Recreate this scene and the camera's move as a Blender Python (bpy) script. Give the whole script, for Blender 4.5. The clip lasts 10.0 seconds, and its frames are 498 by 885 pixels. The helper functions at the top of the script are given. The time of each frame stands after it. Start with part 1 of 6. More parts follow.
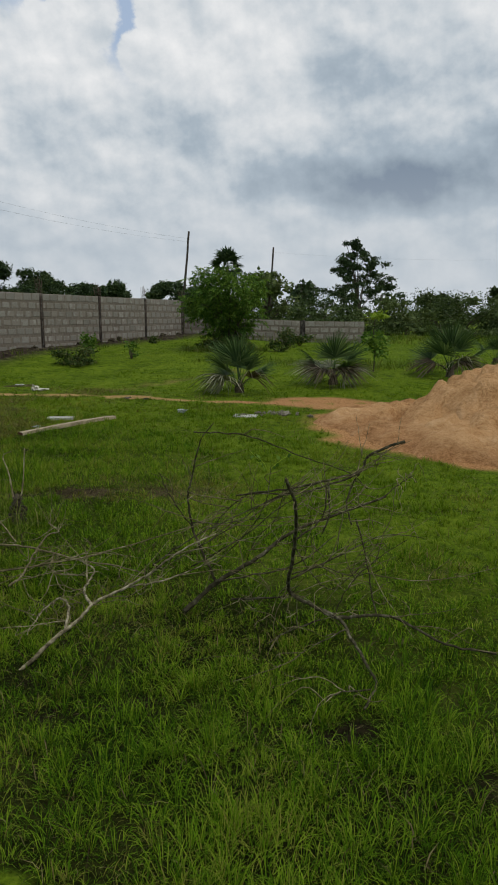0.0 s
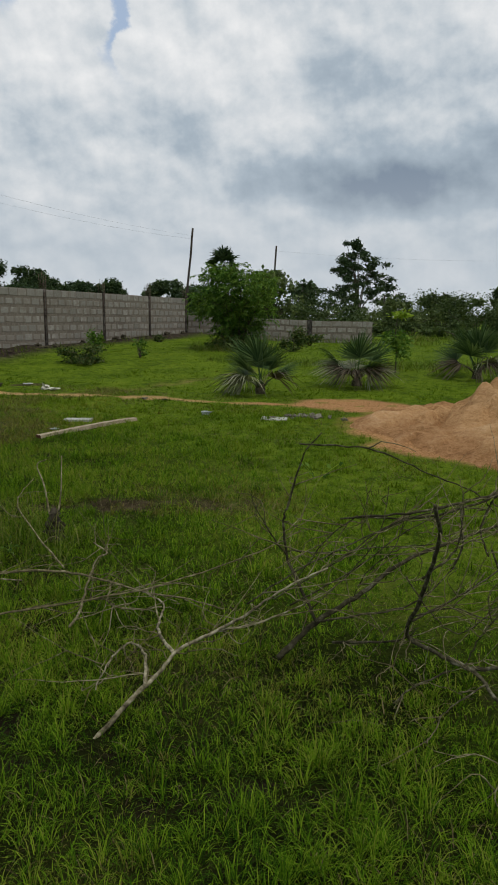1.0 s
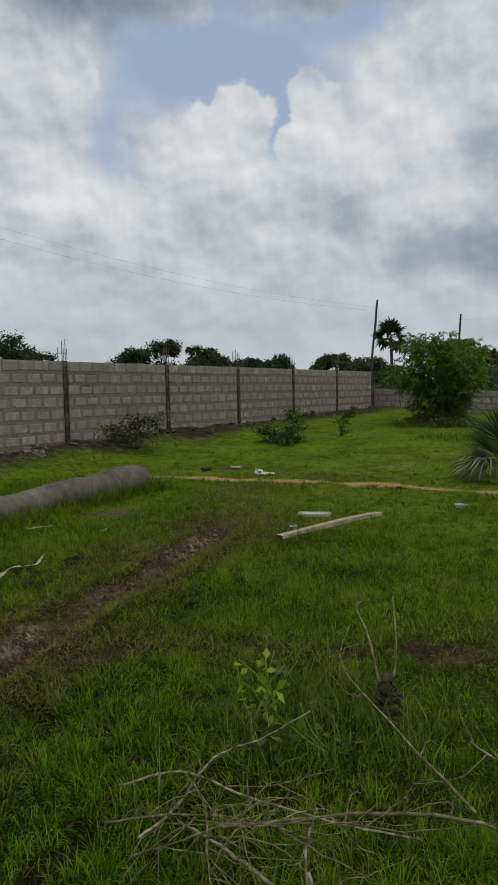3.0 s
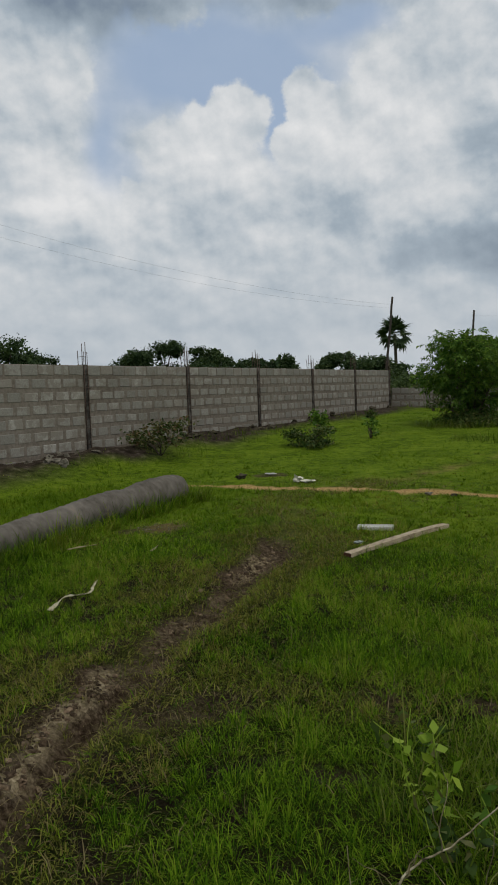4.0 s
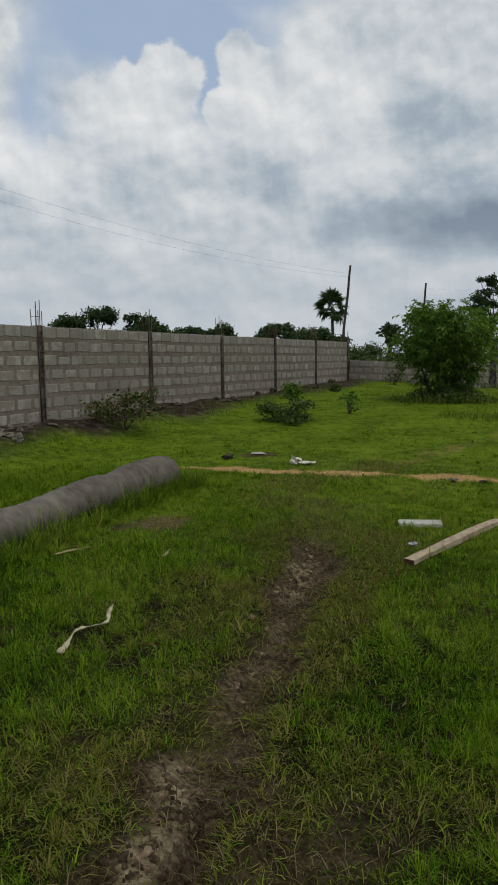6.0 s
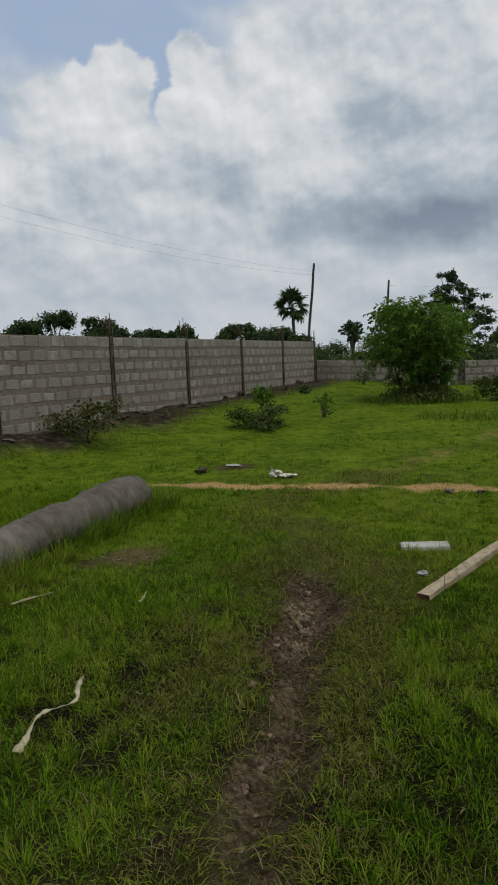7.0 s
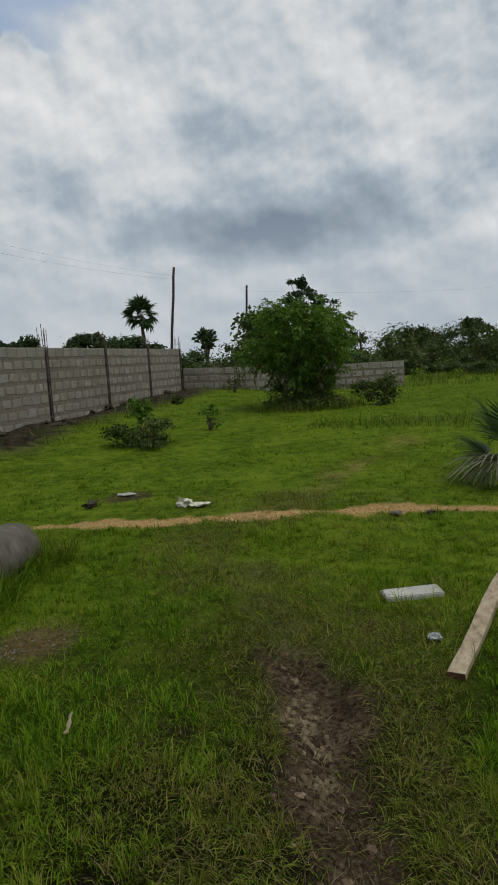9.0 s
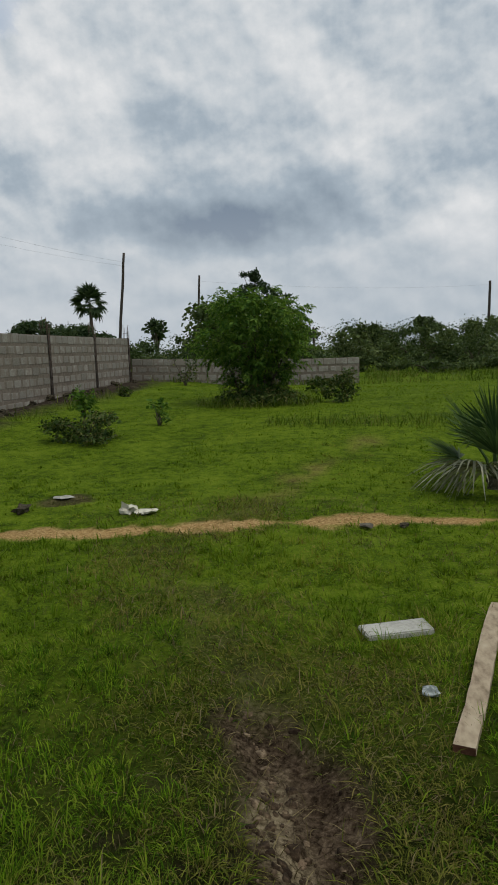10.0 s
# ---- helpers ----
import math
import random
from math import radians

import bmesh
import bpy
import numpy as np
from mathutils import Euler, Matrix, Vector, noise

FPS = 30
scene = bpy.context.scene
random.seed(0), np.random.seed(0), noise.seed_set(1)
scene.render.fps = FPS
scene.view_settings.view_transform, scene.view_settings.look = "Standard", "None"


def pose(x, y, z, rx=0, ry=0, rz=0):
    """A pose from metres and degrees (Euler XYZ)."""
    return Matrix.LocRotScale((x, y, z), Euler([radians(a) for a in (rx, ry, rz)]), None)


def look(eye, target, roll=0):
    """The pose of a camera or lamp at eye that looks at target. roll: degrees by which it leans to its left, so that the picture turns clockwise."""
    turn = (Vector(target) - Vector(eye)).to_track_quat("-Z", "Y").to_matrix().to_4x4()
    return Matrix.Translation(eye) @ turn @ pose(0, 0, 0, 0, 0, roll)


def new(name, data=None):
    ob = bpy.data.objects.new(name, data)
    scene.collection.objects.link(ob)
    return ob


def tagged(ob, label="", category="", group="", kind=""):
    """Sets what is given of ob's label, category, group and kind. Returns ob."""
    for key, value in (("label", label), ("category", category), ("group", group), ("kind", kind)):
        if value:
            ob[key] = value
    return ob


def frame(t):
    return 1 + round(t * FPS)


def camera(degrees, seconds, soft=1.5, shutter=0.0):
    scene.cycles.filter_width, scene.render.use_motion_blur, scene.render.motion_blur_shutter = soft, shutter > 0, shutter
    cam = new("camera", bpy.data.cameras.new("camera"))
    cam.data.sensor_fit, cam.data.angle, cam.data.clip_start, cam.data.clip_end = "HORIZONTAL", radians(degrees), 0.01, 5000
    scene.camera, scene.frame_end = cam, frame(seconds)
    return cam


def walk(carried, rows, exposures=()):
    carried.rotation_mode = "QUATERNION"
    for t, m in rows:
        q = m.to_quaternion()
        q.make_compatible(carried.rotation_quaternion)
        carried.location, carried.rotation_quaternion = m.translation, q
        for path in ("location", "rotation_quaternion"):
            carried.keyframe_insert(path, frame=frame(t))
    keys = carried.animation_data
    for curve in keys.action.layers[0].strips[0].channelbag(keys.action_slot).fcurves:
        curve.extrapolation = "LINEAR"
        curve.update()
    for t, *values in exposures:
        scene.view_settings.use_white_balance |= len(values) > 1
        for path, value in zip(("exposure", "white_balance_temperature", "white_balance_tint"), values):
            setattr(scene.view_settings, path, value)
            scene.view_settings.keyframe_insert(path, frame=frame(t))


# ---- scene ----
cam = camera(38.5, 10.0, soft=1.85)
PATH = [
    (0, (1.074, 1.24, 1.38), (0.363, 3.077, 1.036), -0.1),
    (0.5, (0.742, 1.378, 1.361), (0.06, 3.226, 1.015), 0.5),
    (1, (0.395, 1.623, 1.329), (-0.295, 3.468, 0.986), 0.4),
    (1.5, (0.021, 1.872, 1.328), (-0.868, 3.644, 1.061), -0.1),
    (2, (-0.342, 2.046, 1.382), (-1.308, 3.78, 1.134), -0.5),
    (2.5, (-0.721, 2.285, 1.363), (-1.674, 4.032, 1.152), -0.7),
    (3, (-1.13, 2.392, 1.398), (-2.224, 4.061, 1.257), -1.1),
    (4.5, (-2.306, 2.692, 1.47), (-3.394, 4.363, 1.311), -2.4),
    (5, (-2.674, 2.806, 1.449), (-3.721, 4.496, 1.234), -1.9),
    (6.5, (-3.585, 3.547, 1.479), (-4.451, 5.336, 1.257), -1.2),
    (7, (-3.802, 3.84, 1.525), (-4.63, 5.646, 1.296), -2.2),
    (7.5, (-4.127, 4.067, 1.546), (-4.94, 5.88, 1.313), -2.5),
    (8, (-4.406, 4.327, 1.505), (-5.211, 6.143, 1.274), -3.7),
    (8.5, (-4.638, 4.646, 1.527), (-5.339, 6.507, 1.313), -4.1),
    (9, (-4.844, 4.925, 1.535), (-5.278, 6.864, 1.309), -3.7),
    (9.5, (-4.935, 5.284, 1.49), (-5.263, 7.243, 1.252), -3.9),
    (10, (-5.053, 5.657, 1.518), (-5.346, 7.619, 1.267), -2.1),
]
walk(cam, [(t, look(eye, target, roll)) for t, eye, target, roll in PATH], [(0.0, 0.02), (1.0, 0.03), (2.5, -0.11), (4.5, -0.13), (5.0, -0.06), (6.5, -0.09), (8.0, -0.10), (9.0, -0.11), (9.5, -0.07), (10.0, -0.06)])

# ---- light ----
DEG = math.pi / 180
SUN_AZ, SUN_EL = 115.0, 62.0


def link(nt, a, b):
    nt.links.new(a, b)


def put(nt, socket, value):
    """A socket takes a number, a colour or another socket."""
    if isinstance(value, bpy.types.NodeSocket):
        link(nt, value, socket)
    elif value is not None:
        socket.default_value = value


def calc(nt, op, a, b=None, c=None):
    n = nt.nodes.new("ShaderNodeMath")
    n.operation = op
    put(nt, n.inputs[0], a), put(nt, n.inputs[1], b), put(nt, n.inputs[2], c)
    return n.outputs[0]


def grain(nt, vec, scale, detail=4.0, rough=0.55, distort=0.0):
    n = nt.nodes.new("ShaderNodeTexNoise")
    put(nt, n.inputs["Vector"], vec)
    n.inputs["Scale"].default_value, n.inputs["Detail"].default_value = scale, detail
    n.inputs["Roughness"].default_value, n.inputs["Distortion"].default_value = rough, distort
    return n.outputs["Fac"]


def ramp(nt, fac, stops):
    n = nt.nodes.new("ShaderNodeValToRGB")
    while len(n.color_ramp.elements) < len(stops):
        n.color_ramp.elements.new(0.5)
    for e, (p, col) in zip(n.color_ramp.elements, stops):
        e.position, e.color = p, (*col, 1) if len(col) == 3 else col
    put(nt, n.inputs[0], fac)
    return n.outputs[0]


def blend(nt, fac, a, b, mode="MIX"):
    n = nt.nodes.new("ShaderNodeMix")
    n.data_type, n.blend_type = "RGBA", mode
    put(nt, n.inputs[0], fac)
    put(nt, n.inputs[6], (*a, 1) if isinstance(a, tuple) else a)
    put(nt, n.inputs[7], (*b, 1) if isinstance(b, tuple) else b)
    return n.outputs[2]


def smooth(nt, x, lo, hi):
    n = nt.nodes.new("ShaderNodeMapRange")
    n.interpolation_type = "SMOOTHSTEP"
    put(nt, n.inputs[0], x)
    n.inputs[1].default_value, n.inputs[2].default_value = lo, hi
    return n.outputs[0]


world = bpy.data.worlds.new("sky")
scene.world = world
world.use_nodes = True
wt = world.node_tree
wt.nodes.clear()
sky = wt.nodes.new("ShaderNodeTexSky")
sky.sky_type, sky.sun_disc = "NISHITA", False
sky.sun_elevation, sky.sun_rotation = SUN_EL * DEG, SUN_AZ * DEG
where = wt.nodes.new("ShaderNodeTexCoord").outputs["Generated"]
sep = wt.nodes.new("ShaderNodeSeparateXYZ")
link(wt, where, sep.inputs[0])
az = calc(wt, "MULTIPLY", calc(wt, "ARCTAN2", sep.outputs[0], sep.outputs[1]), 1 / DEG)
el = calc(wt, "MULTIPLY", calc(wt, "ARCSINE", sep.outputs[2]), 1 / DEG)


def chart(u, v, du=0.0, dv=0.0):
    """The sky as a chart in degrees of azimuth and height."""
    n = wt.nodes.new("ShaderNodeCombineXYZ")
    put(wt, n.inputs[0], calc(wt, "ADD", u, du))
    put(wt, n.inputs[1], calc(wt, "MULTIPLY", calc(wt, "ADD", v, dv), 1.15))
    return n.outputs[0]


def stray(u, vec, scale, size, detail, rough=0.55):
    return calc(wt, "ADD", u, calc(wt, "MULTIPLY_ADD", grain(wt, vec, scale, detail, rough), size, -size / 2))


def patch(a, e, sa, se, u, v):
    """A soft cloud or gap: its middle and half sizes in degrees of azimuth and height."""
    u = calc(wt, "DIVIDE", calc(wt, "SUBTRACT", u, a), sa)
    v = calc(wt, "DIVIDE", calc(wt, "SUBTRACT", v, e), se)
    r = calc(wt, "ADD", calc(wt, "MULTIPLY", u, u), calc(wt, "MULTIPLY", v, v))
    return calc(wt, "POWER", 2.718, calc(wt, "MULTIPLY", r, -1.0))


def total(items, op="ADD"):
    s = items[0]
    for i in items[1:]:
        s = calc(wt, op, s, i)
    return s


def weighed(items, u, v):
    return total([calc(wt, "MULTIPLY", patch(*p, u, v), k) for k, *p in items])


here = chart(az, el)
there = chart(az, el, 37.0, 11.0)
soft1, soft2 = stray(az, here, 0.10, 9.0, 3.0, 0.5), stray(el, there, 0.12, 5.0, 4.0, 0.5)
curl1, curl2 = stray(az, here, 0.34, 3.6, 6.0, 0.58), stray(el, there, 0.34, 3.2, 6.0, 0.58)


def head(a, e, r):
    """One round cumulus head: 1 in its middle, 0 at its rim."""
    u, v = calc(wt, "SUBTRACT", curl1, a), calc(wt, "SUBTRACT", curl2, e)
    d = calc(wt, "SQRT", calc(wt, "ADD", calc(wt, "MULTIPLY", u, u), calc(wt, "MULTIPLY", v, v)))
    return calc(wt, "SUBTRACT", 1.0, calc(wt, "DIVIDE", d, r))


heads = total([head(*h) for h in ((-33.4, 20.5, 2.6), (-36.2, 19.5, 2.5), (-39.2, 18.6, 2.2), (-34.5, 16.6, 3.6), (-27.7, 21.4, 2.3), (-25.0, 19.6, 3.0), (-21.4, 22.6, 3.0),
                                  (-17.0, 25.0, 4.0), (-26.6, 17.0, 3.2), (-29.3, 18.4, 2.0), (-47.2, 23.0, 3.2), (-49.0, 19.0, 3.4), (-46.9, 14.0, 2.5), (-40.5, 14.2, 2.6), (-44.5, 29.6, 4.6), (-38.5, 29.8, 4.2), (-27.0, 28.6, 2.6))], "MAXIMUM")
gaps = weighed(((1.5, -37.0, 24.0, 6.5, 3.6), (1.1, -30.0, 21.5, 3.6, 4.2), (0.75, -43.2, 18.6, 2.4, 3.4), (1.0, -24.5, 26.0, 4.0, 1.6), (0.35, -33.4, 13.0, 2.0, 1.6), (0.4, -25.5, 23.0, 2.5, 2.0)), soft1, soft2)
shades = weighed(((1.3, -13.0, 9.5, 5.5, 2.0), (1.15, -6.5, 10.2, 6.0, 2.4), (0.45, 2.5, 11.5, 5.0, 2.2), (1.5, -43.0, 27.9, 8.0, 2.2), (0.8, -27.0, 28.2, 6.0, 1.6), (0.55, -24.6, 14.4, 2.8, 1.7), (0.40, -43.0, 8.6, 4.0, 1.2),
                  (0.35, -6.0, 15.6, 4.0, 2.2), (0.40, 1.5, 23.0, 4.5, 2.4), (0.35, -14.0, 17.6, 3.6, 2.2), (0.30, -27.0, 7.0, 6.0, 1.0), (0.3, -20.5, 10.5, 2.5, 1.4), (0.35, -36.0, 5.0, 7.0, 0.9), (0.3, -12.0, 4.2, 8.0, 0.7)), soft1, soft2)
crests = weighed(((1.0, -35.5, 20.6, 3.4, 1.7), (1.0, -26.0, 20.4, 3.0, 2.6), (0.9, -48.0, 22.5, 3.0, 2.5), (0.7, -46.5, 14.8, 2.6, 1.4), (1.4, 7.5, 9.2, 2.2, 1.6), (0.6, -31.5, 15.5, 3.0, 1.6), (0.8, -19.5, 19.0, 4.0, 3.0), (0.7, -2.0, 19.0, 5.0, 2.6), (0.8, -9.0, 14.6, 2.4, 1.2), (0.5, -18.5, 7.6, 3.0, 1.0)), soft1, soft2)
warp = wt.nodes.new("ShaderNodeVectorMath")
warp.operation = "MULTIPLY_ADD"
wn = wt.nodes.new("ShaderNodeTexNoise")
wn.inputs["Scale"].default_value, wn.inputs["Detail"].default_value = 0.22, 5.0
link(wt, here, wn.inputs["Vector"])
link(wt, wn.outputs["Color"], warp.inputs[0])
warp.inputs[1].default_value = (3.0, 2.5, 0.0)
link(wt, here, warp.inputs[2])
cell = wt.nodes.new("ShaderNodeTexVoronoi")
cell.feature = "SMOOTH_F1"
cell.inputs["Scale"].default_value, cell.inputs["Detail"].default_value = 0.21, 2.0
cell.inputs["Roughness"].default_value, cell.inputs["Smoothness"].default_value = 0.5, 0.8
link(wt, warp.outputs[0], cell.inputs["Vector"])
puff = calc(wt, "SUBTRACT", 0.5, cell.outputs["Distance"])
billow = calc(wt, "SUBTRACT", grain(wt, here, 0.075, 3.0, 0.5, 0.3), 0.5)
# the sun stands high on the one side: the other side of each billow is duller
large = calc(wt, "SUBTRACT", grain(wt, here, 0.11, 2.0, 0.5), grain(wt, chart(az, el, 0.8, 1.5), 0.11, 2.0, 0.5))
lit = calc(wt, "SUBTRACT", grain(wt, here, 0.24, 7.0, 0.55), grain(wt, chart(az, el, 0.35, 0.65), 0.24, 7.0, 0.55))
rim = smooth(wt, calc(wt, "ADD", heads, calc(wt, "MULTIPLY", lit, 0.6)), -0.03, 0.22)
cover = calc(wt, "SUBTRACT", 1.0, calc(wt, "MULTIPLY", calc(wt, "MULTIPLY", smooth(wt, calc(wt, "ADD", gaps, calc(wt, "MULTIPLY", billow, 0.9)), 0.10, 1.15), 0.95), calc(wt, "SUBTRACT", 1.0, rim)))
tone = calc(wt, "ADD", calc(wt, "MULTIPLY_ADD", puff, 0.22, 0.755), calc(wt, "MULTIPLY", billow, 0.45))
tone = calc(wt, "ADD", tone, calc(wt, "MULTIPLY_ADD", large, 0.70, calc(wt, "MULTIPLY", lit, 0.85)))
tone = calc(wt, "ADD", tone, calc(wt, "MULTIPLY", crests, 0.17))
tone = calc(wt, "SUBTRACT", tone, calc(wt, "MULTIPLY", shades, 0.46))
cloud = ramp(wt, tone, [(0.0, (0.20, 0.255, 0.33)), (0.16, (0.265, 0.328, 0.395)), (0.44, (0.385, 0.455, 0.522)), (0.62, (0.54, 0.592, 0.637)), (0.80, (0.685, 0.712, 0.735)), (1.0, (0.83, 0.835, 0.84))])
haze = calc(wt, "SUBTRACT", 1.0, smooth(wt, el, 2.5, 13.0))
cloud = blend(wt, calc(wt, "MULTIPLY", haze, 0.62), cloud, (0.475, 0.53, 0.585))
blue_light = wt.nodes.new("ShaderNodeBackground")
cloud_light = wt.nodes.new("ShaderNodeBackground")
sky_mix = wt.nodes.new("ShaderNodeMixShader")
clear = blend(wt, 0.75, blend(wt, 1.0, sky.outputs[0], (0.10, 0.10, 0.10), "MULTIPLY"), (0.41, 0.52, 0.69))
put(wt, blue_light.inputs[0], clear)
put(wt, cloud_light.inputs[0], cloud)
cloud_light.inputs[1].default_value = 1.0
link(wt, cover, sky_mix.inputs[0])
link(wt, blue_light.outputs[0], sky_mix.inputs[1])
link(wt, cloud_light.outputs[0], sky_mix.inputs[2])
world_out = wt.nodes.new("ShaderNodeOutputWorld")
link(wt, sky_mix.outputs[0], world_out.inputs[0])

sun = new("sun", bpy.data.lights.new("sun", "SUN"))
sun.data.energy, sun.data.angle, sun.data.color = 1.5, 10 * DEG, (1.0, 0.93, 0.82)
a, e = SUN_AZ * DEG, SUN_EL * DEG
sun.matrix_world = look((math.sin(a) * math.cos(e) * 50, math.cos(a) * math.cos(e) * 50, math.sin(e) * 50), (0, 0, 0))


# ---- materials ----
def material(name):
    m = bpy.data.materials.new(name)
    m.use_nodes = True
    nt = m.node_tree
    return m, nt, nt.nodes["Principled BSDF"], nt.nodes.new("ShaderNodeNewGeometry").outputs["Position"]


def relief(nt, shader, height, strength, distance):
    n = nt.nodes.new("ShaderNodeBump")
    n.inputs["Strength"].default_value, n.inputs["Distance"].default_value = strength, distance
    put(nt, n.inputs["Height"], height)
    link(nt, n.outputs[0], shader.inputs["Normal"])


def surface(name, stops, scale, rough=0.85, coarse=1.0, bump=0.4, depth=0.01, vary=0.0, stretch=None, metal=0.0, island=0.0):
    """Grain of one scale under slow variation of another; vary shifts whole pieces."""
    m, nt, bsdf, pos = material(name)
    if stretch:
        mp = nt.nodes.new("ShaderNodeMapping")
        mp.inputs["Scale"].default_value = stretch
        link(nt, pos, mp.inputs[0])
        pos = mp.outputs[0]
    f1, f2 = grain(nt, pos, scale, 6.0, 0.6), grain(nt, pos, coarse, 3.0)
    f = calc(nt, "ADD", calc(nt, "MULTIPLY", f1, 0.6), calc(nt, "MULTIPLY", f2, 0.4))
    if vary:
        r = nt.nodes.new("ShaderNodeObjectInfo").outputs["Random"]
        f = calc(nt, "ADD", f, calc(nt, "MULTIPLY_ADD", r, vary, -vary / 2))
    if island:
        r = nt.nodes.new("ShaderNodeNewGeometry").outputs["Random Per Island"]
        f = calc(nt, "ADD", f, calc(nt, "MULTIPLY_ADD", r, island, -island / 2))
    put(nt, bsdf.inputs["Base Color"], ramp(nt, f, stops))
    bsdf.inputs["Roughness"].default_value, bsdf.inputs["Metallic"].default_value = rough, metal
    bsdf.inputs["Specular IOR Level"].default_value = 0.12
    relief(nt, bsdf, f1, bump, depth)
    return m


def leafy(name, stops, scale=0.6, thin=0.35, island=0.5, gloss=0.45, whole=0.0, patchy=1.0):
    """Thin green blades and leaves that let some light through; each one has its own tint."""
    m, nt, bsdf, pos = material(name)
    g = nt.nodes.new("ShaderNodeNewGeometry").outputs["Random Per Island"]
    f = calc(nt, "ADD", calc(nt, "MULTIPLY", g, island), calc(nt, "MULTIPLY_ADD", grain(nt, pos, scale, 4.0), (1 - island) * patchy, 0.5 * (1 - island) * (1 - patchy)))
    if whole:
        r = nt.nodes.new("ShaderNodeObjectInfo").outputs["Random"]
        f = calc(nt, "ADD", f, calc(nt, "MULTIPLY_ADD", r, whole, -whole / 2))
    col = ramp(nt, f, stops)
    put(nt, bsdf.inputs["Base Color"], col)
    bsdf.inputs["Roughness"].default_value = gloss
    bsdf.inputs["Specular IOR Level"].default_value = 0.06
    tr = nt.nodes.new("ShaderNodeBsdfTranslucent")
    put(nt, tr.inputs[0], blend(nt, 1.0, col, (1.25, 1.2, 0.7), "MULTIPLY"))
    mx = nt.nodes.new("ShaderNodeMixShader")
    mx.inputs[0].default_value = thin
    link(nt, bsdf.outputs[0], mx.inputs[1])
    link(nt, tr.outputs[0], mx.inputs[2])
    link(nt, mx.outputs[0], nt.nodes["Material Output"].inputs[0])
    return m


def ground_material():
    m, nt, bsdf, pos = material("ground_soil")

    def attr(name):
        n = nt.nodes.new("ShaderNodeAttribute")
        n.attribute_name = name
        return n.outputs["Fac"]

    f1, f2, f3 = grain(nt, pos, 38.0, 6.0, 0.65), grain(nt, pos, 1.3, 4.0), grain(nt, pos, 7.0, 5.0, 0.6)
    mixed = calc(nt, "ADD", calc(nt, "MULTIPLY", f1, 0.5), calc(nt, "MULTIPLY", f2, 0.5))
    # both under-grass colours are taken near black, as shade between the blades
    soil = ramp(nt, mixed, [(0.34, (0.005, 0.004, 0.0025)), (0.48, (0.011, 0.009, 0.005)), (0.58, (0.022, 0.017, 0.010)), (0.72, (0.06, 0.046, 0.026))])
    shaded_thatch = ramp(nt, mixed, [(0.34, (0.005, 0.006, 0.0015)), (0.48, (0.011, 0.014, 0.003)), (0.58, (0.022, 0.027, 0.006)), (0.72, (0.055, 0.052, 0.018))])
    turf = blend(nt, attr("thin"), shaded_thatch, soil)
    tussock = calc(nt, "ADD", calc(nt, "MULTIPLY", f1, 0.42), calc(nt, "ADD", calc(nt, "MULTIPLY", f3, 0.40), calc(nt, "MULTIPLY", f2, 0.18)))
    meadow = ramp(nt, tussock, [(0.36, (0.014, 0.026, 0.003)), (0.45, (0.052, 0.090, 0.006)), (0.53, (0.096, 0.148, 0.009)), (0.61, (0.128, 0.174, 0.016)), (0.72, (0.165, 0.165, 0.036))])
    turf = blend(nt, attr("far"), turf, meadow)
    crack = nt.nodes.new("ShaderNodeTexVoronoi")
    crack.feature = "DISTANCE_TO_EDGE"
    crack.inputs["Scale"].default_value = 21.0
    link(nt, pos, crack.inputs["Vector"])
    clod = grain(nt, pos, 42.0, 7.0, 0.72)
    torn = calc(nt, "ADD", crack.outputs["Distance"], calc(nt, "MULTIPLY", clod, 0.30))
    split = calc(nt, "MAXIMUM", smooth(nt, torn, 0.10, 0.20), smooth(nt, f2, 0.44, 0.56))
    tone = calc(nt, "ADD", calc(nt, "MULTIPLY", clod, 0.68), calc(nt, "MULTIPLY", f3, 0.32))
    mud = ramp(nt, tone, [(0.37, (0.012, 0.008, 0.005)), (0.47, (0.038, 0.026, 0.016)), (0.57, (0.083, 0.060, 0.039)), (0.70, (0.18, 0.138, 0.092))])
    crust = ramp(nt, tone, [(0.40, (0.07, 0.055, 0.032)), (0.52, (0.19, 0.155, 0.096)), (0.66, (0.36, 0.305, 0.20))])
    mud = blend(nt, calc(nt, "MULTIPLY", attr("crust"), smooth(nt, f3, 0.34, 0.48)), mud, crust)
    mud = blend(nt, split, (0.020, 0.013, 0.008), mud)
    sand = ramp(nt, f1, [(0.34, (0.16, 0.095, 0.036)), (0.5, (0.325, 0.213, 0.086)), (0.66, (0.46, 0.335, 0.165))])
    tipped = ramp(nt, f1, [(0.34, (0.17, 0.083, 0.032)), (0.5, (0.34, 0.180, 0.078)), (0.66, (0.45, 0.265, 0.130))])
    sand = blend(nt, attr("orange"), sand, tipped)
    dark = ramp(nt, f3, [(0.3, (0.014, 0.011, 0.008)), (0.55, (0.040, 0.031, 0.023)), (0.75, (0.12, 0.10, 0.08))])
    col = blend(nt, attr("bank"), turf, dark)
    col = blend(nt, attr("mud"), col, mud)
    col = blend(nt, attr("sand"), col, sand)
    put(nt, bsdf.inputs["Base Color"], col)
    bsdf.inputs["Roughness"].default_value = 1.0
    bsdf.inputs["Specular IOR Level"].default_value = 0.03
    relief(nt, bsdf, calc(nt, "ADD", calc(nt, "ADD", f1, calc(nt, "MULTIPLY", f3, 1.5)), calc(nt, "MULTIPLY", split, 0.5)), 0.8, 0.025)
    return m


